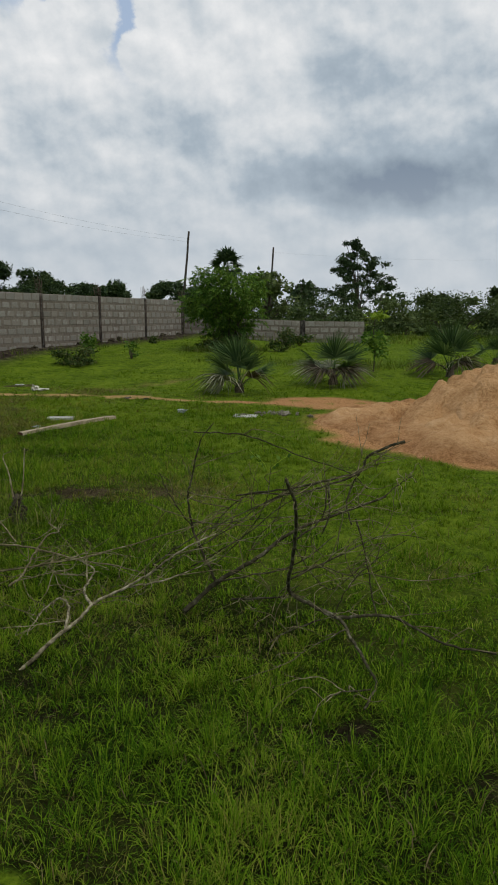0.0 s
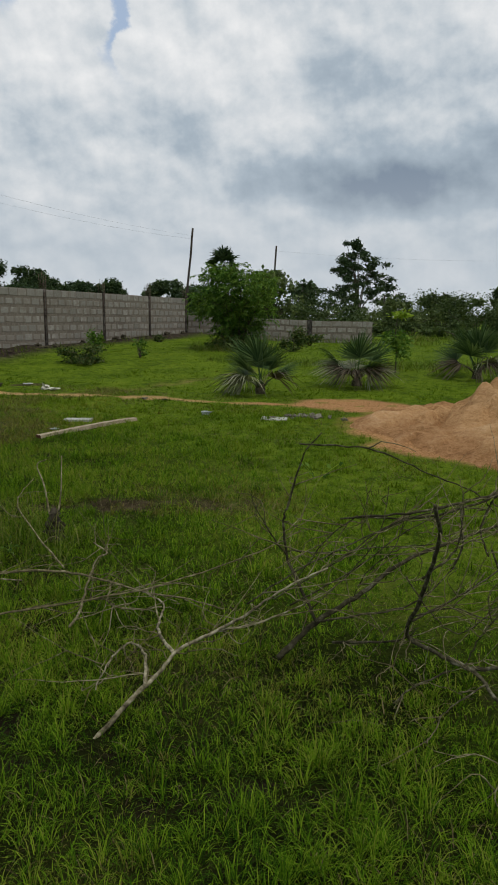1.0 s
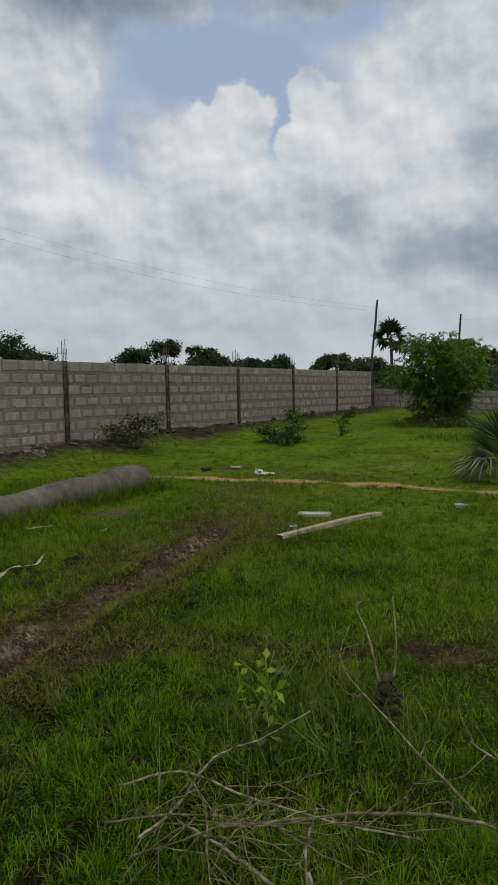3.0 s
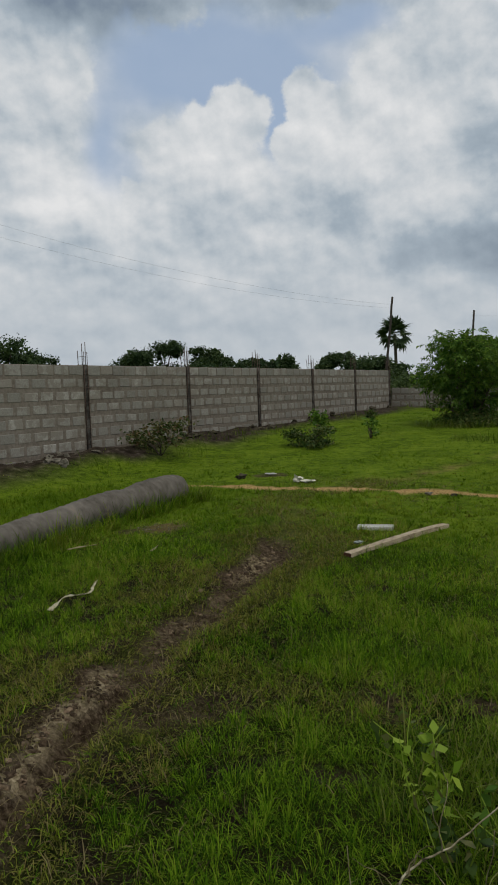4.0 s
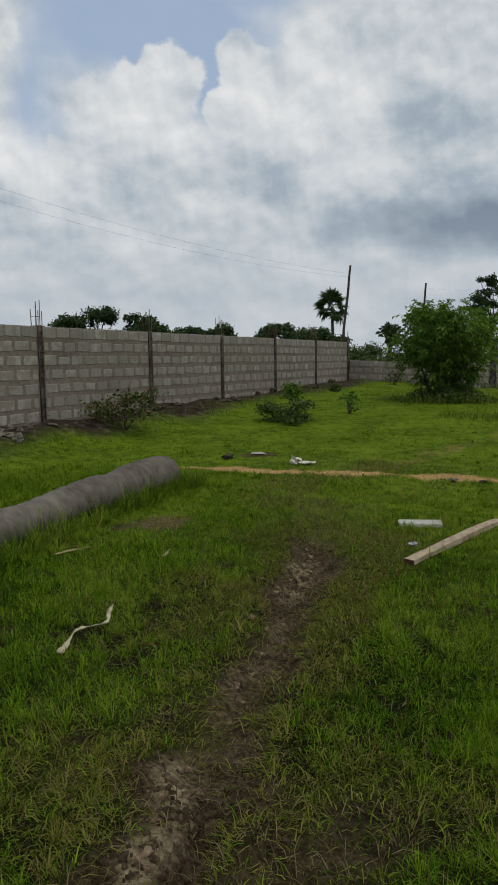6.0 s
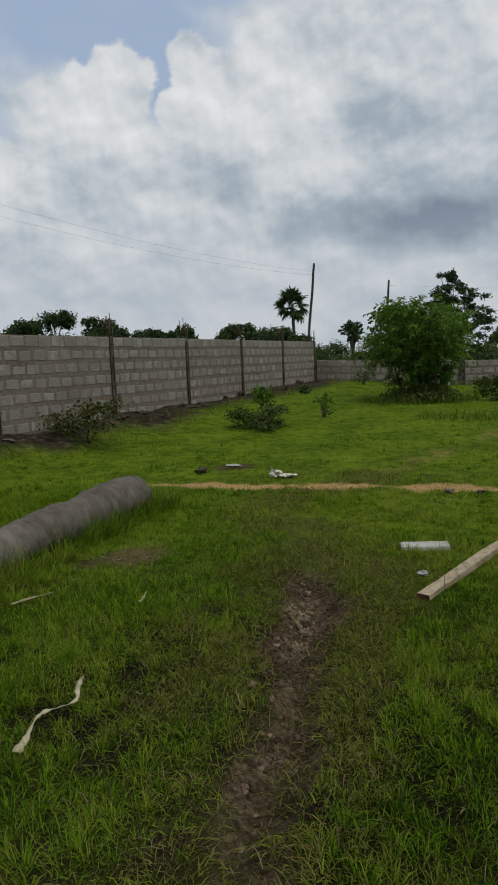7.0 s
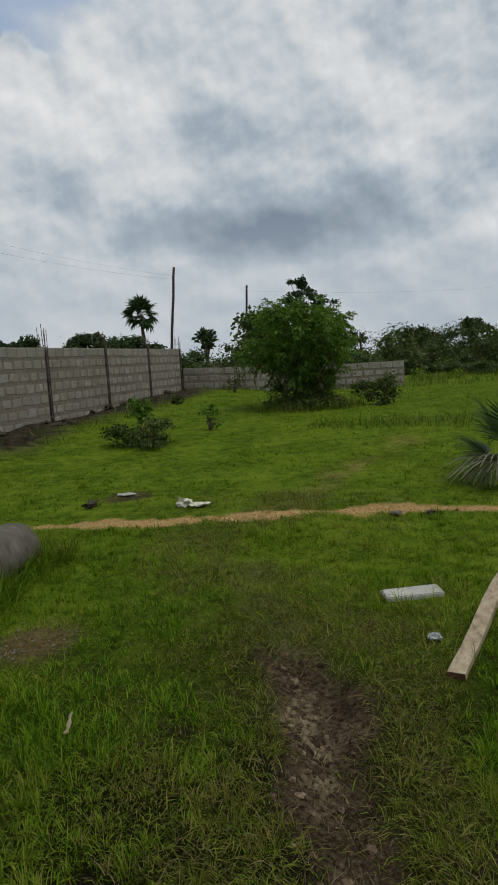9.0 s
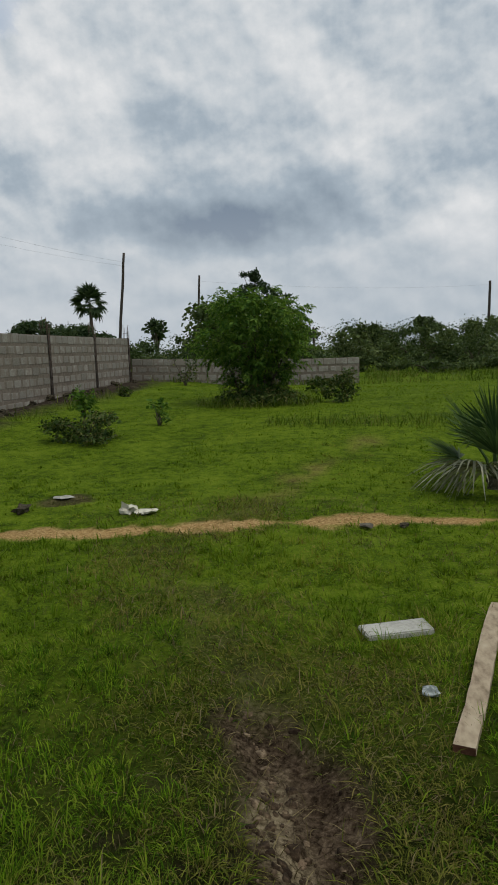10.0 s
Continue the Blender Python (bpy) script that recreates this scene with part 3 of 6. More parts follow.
def height(x, y):
    x, y = np.asarray(x, dtype=float), np.asarray(y, dtype=float)
    d = -0.42 * (x + 4.95) + 0.9 * (y - 8.8)
    z = 0.72 * np.tanh(d / 30)
    near = step(np.hypot(x + 4, y - 10), 60, 25)
    z = z + near * ((lattice(x, y, 1.9, 21) - 0.5) * 0.06 + (lattice(x, y, 0.45, 22) - 0.5) * 0.025)
    rise = step(y, 13.0, 19.5)
    z = z + 0.22 * rise - 0.18 * step(y, 22.0, 29.0) * step(x, -10.5, -8.5)
    z = z + 0.22 * (1 - rise) * step(x, -10.4, -11.9) * step(x, -14.5, -13.0)
    d, s = off_line(x, y, RUT)
    z = z + (-0.055 * step(d, 0.2, 0.03) + 0.025 * step(np.abs(d - 0.26), 0.12, 0.0)) * (1 - step(s, 0.85, 1.0))
    mid = np.interp(y, [p[1] for p in RUT], [p[0] for p in RUT])
    z = z + step(y, 5.5, 5.1) * (-0.06 * step(np.abs(x - mid - 0.10), 0.10, 0.03) + 0.05 * step(np.abs(x - mid + 0.08), 0.12, 0.03)) * step(d, 0.3, 0.2)
    mud = mud_at(x, y)
    z = z + mud * ((lattice(x, y, 0.13, 23) - 0.5) * 0.05 + (lattice(x, y, 0.07, 25) - 0.5) * 0.03)
    bank = bank_at(x, y)
    z = z + bank * (0.05 + (lattice(x, y, 0.35, 24) - 0.4) * 0.16)
    return z


def ground_z(x, y):
    return float(height(np.array([x]), np.array([y]))[0])


def axis(lo, hi, fine_step, far):
    core = np.arange(lo, hi + fine_step / 2, fine_step)
    grow = fine_step * 1.17 ** np.arange(1, 60)
    grow = np.cumsum(grow)
    grow = grow[grow < far]
    return np.concatenate([(lo - grow)[::-1], core, hi + grow])


def build_ground():
    xs, ys = axis(-8.5, 2.0, 0.04, 1600), axis(2.0, 12.5, 0.04, 1600)
    X, Y = np.meshgrid(xs, ys, indexing="xy")
    Z = height(X, Y)
    nx, ny = len(xs), len(ys)
    i, j = np.meshgrid(np.arange(ny - 1), np.arange(nx - 1), indexing="ij")
    i, j = i.ravel(), j.ravel()
    quads = np.stack([i * nx + j, i * nx + j + 1, (i + 1) * nx + j + 1, (i + 1) * nx + j], 1)
    me = mesh_of("ground", np.stack([X, Y, Z], -1).reshape(-1, 3), [quads], M_GROUND, True)
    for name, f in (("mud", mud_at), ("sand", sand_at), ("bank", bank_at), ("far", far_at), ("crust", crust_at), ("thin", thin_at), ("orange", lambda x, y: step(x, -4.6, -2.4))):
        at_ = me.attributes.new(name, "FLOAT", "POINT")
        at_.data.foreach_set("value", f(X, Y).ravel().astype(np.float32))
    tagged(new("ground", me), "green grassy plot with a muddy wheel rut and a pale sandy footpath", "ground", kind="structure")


# ---- grass ----
def blades(P, tall, wide, lean, comb=0.0, spans=3, way=None, bend=None):
    """Bent tapered blades at plan points P: vertices, quads, triangles. comb: how far neighbours lean one way."""
    n = len(P)
    z = height(P[:, 0], P[:, 1]) - 0.01
    face = rng.uniform(0, 2 * np.pi, n)
    if way is None:
        way = rng.uniform(0, 2 * np.pi, n)
        common = lattice(P[:, 0], P[:, 1], 0.45, 35) * 4 * np.pi
        way = np.where(rng.random(n) < comb, common + rng.normal(0, 0.6, n), way)
    else:
        face = way + np.pi / 2 + rng.normal(0, 0.5, n)
    fx, fy = np.cos(face) * wide / 2, np.sin(face) * wide / 2
    if bend is None:
        bend = lean * rng.uniform(0.15, 1.3, n)
    flop = np.sqrt(1 + bend * bend)
    rows = ((0.0, 1.0), (0.42, 0.95), (0.76, 0.65), (1.0, 0.0)) if spans == 3 else ((0.0, 1.0), (0.6, 0.85), (1.0, 0.0))
    size = 2 * spans + 1
    V = np.zeros((n, size, 3))
    for k, (s_, w_) in enumerate(rows):
        out = bend * s_ ** 1.7 * tall / flop * 1.25
        up = tall * (s_ - 0.42 * np.minimum(bend, 1.7) * s_ ** 2.6) / flop * 1.2
        cx, cy, cz = P[:, 0] + np.cos(way) * out, P[:, 1] + np.sin(way) * out, z + up
        if k < spans:
            V[:, 2 * k] = np.stack([cx - fx * w_, cy - fy * w_, cz], 1)
            V[:, 2 * k + 1] = np.stack([cx + fx * w_, cy + fy * w_, cz], 1)
        else:
            V[:, size - 1] = np.stack([cx, cy, cz], 1)
    b = np.arange(n)[:, None] * size
    quads = np.concatenate([b + np.array([[2 * k, 2 * k + 1, 2 * k + 3, 2 * k + 2]]) for k in range(spans - 1)])
    return V.reshape(-1, 3), quads, b + np.array([[size - 3, size - 2, size - 1]])


def tufts(C, count, tall, wide, spread, spans=3):
    """Tussocks: blades that spring from one root and arch outwards on all sides."""
    m = len(C)
    r = np.sqrt(rng.random((m, count)))
    a_ = rng.uniform(0, 2 * np.pi, (m, count))
    tip = rng.uniform(0, 2 * np.pi, (m, 1))
    P = np.stack([C[:, :1] + r * np.cos(a_) * spread[:, None], C[:, 1:] + r * np.sin(a_) * spread[:, None]], -1).reshape(-1, 2)
    way = np.where(rng.random((m, count)) < 0.25, tip, a_) + rng.normal(0, 0.45, (m, count))
    bend = 0.12 + 1.0 * r * rng.uniform(0.5, 1.5, (m, count))
    h = tall[:, None] * (1.12 - 0.35 * r) * rng.uniform(0.65, 1.2, (m, count))
    w = wide * rng.uniform(0.6, 1.35, (m, count))
    return blades(P, h.ravel(), w.ravel(), 0, 0, spans, way.ravel(), bend.ravel())


def sward(name, sets, material_, label, category="grass"):
    v, q, t = join(sets)
    return tagged(new(name, mesh_of(name, v, [q, t], material_, True)), label, category, kind="stuff")


def scatter(x0, x1, y0, y1, density):
    n = int((x1 - x0) * (y1 - y0) * density)
    return np.stack([rng.uniform(x0, x1, n), rng.uniform(y0, y1, n)], 1)


def bare_at(x, y):
    return np.maximum.reduce([mud_at(x, y), sand_at(x, y) * 1.05, bank_at(x, y) * 0.93])


def worn_at(x, y):
    """Where feet and wheels have soiled the grass, 0 to 1."""
    rut, _ = off_line(x, y, RUT)
    trail, _ = off_line(x, y, FAR_TRACK)
    cross, _ = off_line(x, y, CROSS)
    wob = 0.7 * (lattice(x, y, 0.4, 37) - 0.5)
    w = step(rut + wob, 0.82, 0.25) * step(y, 9.7, 9.2)
    w = np.maximum(w, 0.85 * step(trail + wob, 0.55, 0.1))
    w = np.maximum(w, 0.6 * step(cross + wob, 0.45, 0.1))
    return np.maximum(w, 0.18 * step(lattice(x, y, 0.7, 38), 0.64, 0.8) * step(y, 13.0, 9.0))


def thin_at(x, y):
    """Small gaps between the tussocks where the soil shows, its colour darkened as shade, 0 to 1."""
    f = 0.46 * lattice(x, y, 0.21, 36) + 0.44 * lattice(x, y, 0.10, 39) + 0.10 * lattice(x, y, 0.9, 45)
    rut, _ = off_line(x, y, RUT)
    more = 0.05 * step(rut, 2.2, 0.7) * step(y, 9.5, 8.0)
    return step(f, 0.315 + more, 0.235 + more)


def covered_at(x, y):
    """Under the trunk, the loose block and the timber."""
    trunk = off_line(x, y, LOG)[0] < 0.14
    c, s_ = math.cos(18 * DEG), math.sin(18 * DEG)
    u, v = (x + 4.85) * c + (y - 9.37) * s_, (y - 9.37) * c - (x + 4.85) * s_
    slab = (np.abs(u) < 0.195) & (np.abs(v) < 0.095)
    return trunk | slab | (off_line(x, y, [(-4.67, 8.27), (-4.24, 9.78)])[0] < 0.05)


def in_lane(P):
    """The part of the plot that the path looks over."""
    return (P[:, 0] < 1.6) & (P[:, 1] > 2.3 + 0.3 * np.maximum(0, 1 - P[:, 0])) & (P[:, 0] > -3.0 - 1.27 * (P[:, 1] - 2.8))


def growth_at(x, y):
    """How high the grass has grown, 0 to 1."""
    return np.clip(0.5 + 1.1 * (0.55 * lattice(x, y, 0.85, 31) + 0.45 * lattice(x, y, 0.30, 32) - 0.5) + 0.25 * (lattice(x, y, 2.6, 34) - 0.5), 0, 1)


def lawn():
    # distance from the trodden line: tussocks a square metre, their blades, single blades a square metre, blade width, height, spans
    rings = ((0.0, 2.3, 185, 28, 5600, 0.0027, 0.95, 2), (2.3, 3.8, 125, 26, 3600, 0.0038, 0.80, 2), (3.8, 6.0, 78, 20, 2450, 0.0060, 0.70, 2), (6.0, 10.0, 16, 14, 1300, 0.0095, 0.55, 2), (10.0, 17.0, 0, 0, 640, 0.0150, 0.46, 2), (17.0, 27.0, 0, 0, 270, 0.024, 0.45, 2))
    green, soiled, meadow = [], [], []
    for lo, hi, dens, count, loose, wid, grow, spans in rings:
        box = (max(-12.1, -5 - hi), 1.6, 2.2, min(34.0, 6 + hi))
        for kind, d_ in (("tuft", dens), ("blade", loose)):
            if not d_:
                continue
            P = scatter(*box, d_)
            d, _ = off_line(P[:, 0], P[:, 1], TRODDEN)
            P = P[in_lane(P) & (d >= lo) & (d < hi)]
            x, y = P[:, 0], P[:, 1]
            g, bare, thin, worn = growth_at(x, y), bare_at(x, y), thin_at(x, y), worn_at(x, y)
            keep = rng.random(len(P)) < (1 - bare) * (1 - (0.92 if kind == "tuft" else 0.8) * thin) * (1 - (0.5 if kind == "tuft" else 0.0) * worn)
            keep &= ~covered_at(x, y)
            P, g, bare, worn = P[keep], g[keep], bare[keep], worn[keep]
            near_log = step(off_line(P[:, 0], P[:, 1], LOG)[0], 0.62, 0.25)
            n = len(P)
            lush = step(np.hypot((P[:, 0] + 9.3) / 1.3, (P[:, 1] - 9.3) / 1.7), 1.0, 0.6)
            near_log = near_log + 1.4 * lush + 0.6 * step(np.hypot(P[:, 0] + 4.85, P[:, 1] - 9.37), 0.42, 0.25)
            tall = (0.050 + 0.085 * g) * (1 - 0.40 * worn) * grow * (1 + 0.7 * near_log) * (1 - 0.5 * bare)
            dirty = rng.random(n) < worn * 0.9
            for which, out in ((~dirty, green if lo < 3 else meadow), (dirty, soiled)):
                if kind == "tuft":
                    out.append(tufts(P[which], count, tall[which] * rng.uniform(0.75, 1.3, which.sum()), wid, (0.018 + 0.030 * rng.random(which.sum())) * (1 + 0.10 * lo), spans))
                else:
                    out.append(blades(P[which], tall[which] * rng.uniform(0.4, 0.95, which.sum()), wid * rng.uniform(0.6, 1.4, which.sum()), 1.7 if lo < 3 else 2.4, 0.45, 2))
    # flattened blades lie matted where wheels and feet have pressed them down
    more = scatter(-7.2, -1.0, 3.0, 12.5, 7000)
    worn = worn_at(more[:, 0], more[:, 1])
    keep = in_lane(more) & (rng.random(len(more)) < (worn - 0.15) * (1 - bare_at(more[:, 0], more[:, 1])))
    P, worn = more[keep], worn[keep]
    n = len(P)
    tall, w = rng.uniform(0.03, 0.10, n), rng.uniform(0.003, 0.0065, n)
    dirty = rng.random(n) < 0.25 + 0.60 * worn
    green.append(blades(P[~dirty], tall[~dirty], w[~dirty], 2.6, 0.4, 2))
    soiled.append(blades(P[dirty], tall[dirty], w[dirty], 2.8, 0.5, 2))
    # tall tussocks lean over the foot of the fallen trunk
    y = rng.uniform(5.2, 9.95, 190)
    side = np.where(rng.random(190) < 0.75, 1.0, -1.0)
    C = np.stack([np.interp(y, [p[1] for p in LOG], [p[0] for p in LOG]) + side * rng.uniform(0.17, 0.36, 190), y], 1)
    green.append(tufts(C, 24, rng.uniform(0.14, 0.30, 190), 0.0052, rng.uniform(0.03, 0.06, 190), 2))
    # thinner cover over the rest of the plot
    P = scatter(-12.0, 10.0, -6.0, 34.0, 75)
    P = P[~in_lane(P)]
    P = P[rng.random(len(P)) < 1 - bare_at(P[:, 0], P[:, 1])]
    green.append(blades(P, rng.uniform(0.05, 0.16, len(P)), rng.uniform(0.015, 0.035, len(P)), 1.2, 0.4, 2))
    sward("grass", green, M_GRASS, "short lush green grass with yellowed dry blades over the plot")
    sward("meadow_grass", meadow, M_GRASS_FAR, "short bright green meadow grass further out on the plot")
    sward("trampled_grass", soiled, M_GRASS_MUDDY, "trampled muddy olive-brown grass beside the wheel rut")
    # dry litter lies on the mud and in the thin places
    P = scatter(-7.5, 1.5, 2.2, 12.5, 1500)
    d, _ = off_line(P[:, 0], P[:, 1], RUT)
    thin = lattice(P[:, 0], P[:, 1], 0.5, 36)
    keep = rng.random(len(P)) < np.clip(0.10 + 0.8 * worn_at(P[:, 0], P[:, 1]) + 0.4 * step(thin, 0.62, 0.8), 0, 1) * (1 - 0.6 * step(d, 0.25, 0.08) * step(P[:, 1], 7.4, 7.8))
    P = P[keep & (sand_at(P[:, 0], P[:, 1]) < 0.3)]
    sward("dry_grass", [blades(P, rng.uniform(0.04, 0.12, len(P)), rng.uniform(0.0022, 0.005, len(P)), 2.6, 0.2, 2)], M_STRAW, "dead straw-coloured grass litter on the mud", "dry grass")


build_ground()
lawn()


def mud_flakes():
    """Cracked plates and crumbs of dried mud in the rut, each with its own thickness and tilt."""
    P = scatter(-6.0, -3.6, 3.0, 9.0, 1700)
    x, y = P[:, 0], P[:, 1]
    crust = crust_at(x, y)
    P = P[rng.random(len(P)) < mud_at(x, y) ** 2 * (0.12 + 0.75 * crust) * (off_line(x, y, RUT)[0] < 0.4)]
    n, sides = len(P), 5
    r = 0.004 + 0.024 * rng.random(n) ** 2.4
    ang = (np.arange(sides) + rng.uniform(-0.45, 0.45, (n, sides))) * 2 * np.pi / sides + rng.uniform(0, 6.3, (n, 1))
    rad = r[:, None] * rng.uniform(0.6, 1.25, (n, sides))
    px, py = P[:, :1] + np.cos(ang) * rad, P[:, 1:] + np.sin(ang) * rad
    z = height(P[:, 0], P[:, 1])[:, None]
    tip = rng.normal(0, 0.09, (n, 2))
    top = height(px, py) * 0.5 + z * 0.5 + 0.003 + rng.uniform(0, 0.006, (n, 1)) + tip[:, :1] * (px - P[:, :1]) + tip[:, 1:] * (py - P[:, 1:])
    V = np.concatenate([np.stack([px, py, top], -1), np.stack([px, py, top * 0 + z - 0.02], -1)], 1)
    b, k = np.arange(n)[:, None] * 2 * sides, np.arange(sides)
    j = (k + 1) % sides
    walls = (b[:, :, None] + np.stack([k, k + sides, j + sides, j], 1)[None]).reshape(-1, 4)
    me = mesh_of("mud_flakes", V.reshape(-1, 3), [b + k[None], walls], M_FLAKE)
    tagged(new("mud_flakes", me), "cracked flakes and crumbs of dried mud in the wheel rut", "dried mud", kind="stuff")


mud_flakes()


def rank_grass():
    """Longer tufts: in a belt before the tree, round the tree's foot, along the wall's foot."""
    spots = []
    P = scatter(-6.5, 1.5, 16.2, 18.2, 420)
    spots.append(P[np.abs(P[:, 1] - 17.2 + 0.5 * (lattice(P[:, 0], P[:, 1], 1.5, 41) - 0.5)) < 0.75 * rng.random(len(P))])
    P = scatter(-8.4, -5.5, 18.9, 21.4, 260)
    spots.append(P[np.hypot((P[:, 0] + 6.95) / 1.3, (P[:, 1] - 20.1) / 1.0) < 1])
    P = scatter(-11.4, -10.6, 8.0, 28.5, 70)
    spots.append(P[lattice(P[:, 0], P[:, 1], 0.9, 42) > 0.6])
    P = scatter(-8.5, -7.1, 5.0, 10.1, 1500)
    d = off_line(P[:, 0], P[:, 1], LOG)[0]
    spots.append(P[(d > 0.17) & (d < 0.24 + 0.22 * lattice(P[:, 0], P[:, 1], 0.5, 44))])
    P = scatter(-11.0, -4.0, 27.6, 28.6, 90)
    spots.append(P)
    P = scatter(-4.6, 9.0, 28.4, 34.0, 75)
    spots.append(P[lattice(P[:, 0], P[:, 1], 1.1, 46) > 0.4])
    P = scatter(-3.2, -1.9, 4.6, 5.8, 700)
    spots.append(P[np.hypot(P[:, 0] + 2.55, (P[:, 1] - 5.2) * 1.1) + 0.4 * (lattice(P[:, 0], P[:, 1], 0.2, 43) - 0.5) < 0.5])
    P = np.concatenate(spots)
    near = off_line(P[:, 0], P[:, 1], TRODDEN)[0]
    sward("long_grass", [blades(P, rng.uniform(0.12, 0.32, len(P)) * (1 - 0.35 * step(np.abs(P[:, 1] - 17.2), 1.2, 0.9)), rng.uniform(0.6, 1.3, len(P)) * (0.0040 + 0.00055 * near), 0.9)], M_GRASS_LONG, "longer rank grass tufts, partly straw coloured", "long grass")


rank_grass()


# ---- block walls ----
def block_data(w, h, d, seed):
    """One hollow-cast block with chipped, rounded arrises."""
    r = np.random.default_rng(seed)
    bm = bmesh.new()
    bmesh.ops.create_cube(bm, size=1.0)
    for v in bm.verts:
        v.co = Vector((v.co.x * d, v.co.y * w, v.co.z * h)) + Vector((0, *r.normal(0, 0.005, 2)))
    bmesh.ops.bevel(bm, geom=bm.edges[:], offset=0.008, segments=1, affect="EDGES")
    me = bpy.data.meshes.new("block")
    bm.to_mesh(me)
    bm.free()
    me.materials.append(M_BLOCK)
    return me


BLOCKS = [block_data(0.285, 0.150, 0.17, s) for s in range(8)]
HALVES = [block_data(0.13, 0.150, 0.17, s + 20) for s in range(4)]


def slab_mesh(name, x0, x1, y0, y1, z0, z1, material_, cuts=1, rough=0.0, bevel=0.006):
    bm = bmesh.new()
    bmesh.ops.create_cube(bm, size=1.0)
    for v in bm.verts:
        v.co = Vector(((x0 + x1) / 2 + v.co.x * (x1 - x0), (y0 + y1) / 2 + v.co.y * (y1 - y0), (z0 + z1) / 2 + v.co.z * (z1 - z0)))
    bmesh.ops.bevel(bm, geom=bm.edges[:], offset=bevel, segments=1, affect="EDGES")
    if cuts > 1:
        bmesh.ops.subdivide_edges(bm, edges=bm.edges[:], cuts=cuts, use_grid_fill=True)
    if rough:
        for v in bm.verts:
            v.co += Vector(rng.normal(0, rough, 3))
    me = bpy.data.meshes.new(name)
    bm.to_mesh(me)
    bm.free()
    me.materials.append(material_)
    return me


def wall_panel(name, a, b, top0, top1, courses, label, pitch=0.24):
    """A stretch of wall from a to b on the plan: a mortar core, and blocks a little proud of it."""
    a, b = Vector((*a, 0)), Vector((*b, 0))
    run = (b - a).length
    turn = math.atan2(b.y - a.y, b.x - a.x) - math.pi / 2
    base = Matrix.Translation(a) @ Matrix.Rotation(turn, 4, "Z")
    core = slab_mesh("mortar", -0.078, 0.078, 0.0, run, -courses * pitch - 0.30, -0.004, M_MORTAR, 1, 0.0)
    tilt = math.atan2(top1 - top0, run)
    m = Matrix.Translation((a.x, a.y, top0)) @ Matrix.Rotation(turn, 4, "Z") @ Matrix.Rotation(tilt, 4, "X")
    wall = new(name, core)
    wall.matrix_basis = m
    tagged(wall, label, "wall", kind="structure")
    n = max(2, round(run / 0.355))
    w = run / n
    for c in range(courses):
        z = -(c + 0.5) * pitch + 0.012
        y = -0.5 * w if c % 2 else 0.0
        while y < run - 0.02:
            lo, hi = max(y, 0.0), min(y + w, run)
            half = hi - lo < 0.8 * w
            data = (HALVES if half else BLOCKS)[int(rng.integers(4 if half else 8))]
            gap_ = 0.022 if c == 0 else rng.uniform(0.045, 0.085)
            fit = (hi - lo - gap_) / (0.13 if half else 0.285)
            part("block", data, wall, m=Matrix.Translation((rng.normal(0, 0.0012), (lo + hi) / 2, z + rng.normal(0, 0.003))) @ Matrix.Rotation(rng.normal(0, 0.010), 4, "X")
                 @ Matrix.Diagonal((1, fit, 1.25 if c == 0 else rng.uniform(0.98, 1.16), 1)))
            y += w
    return wall


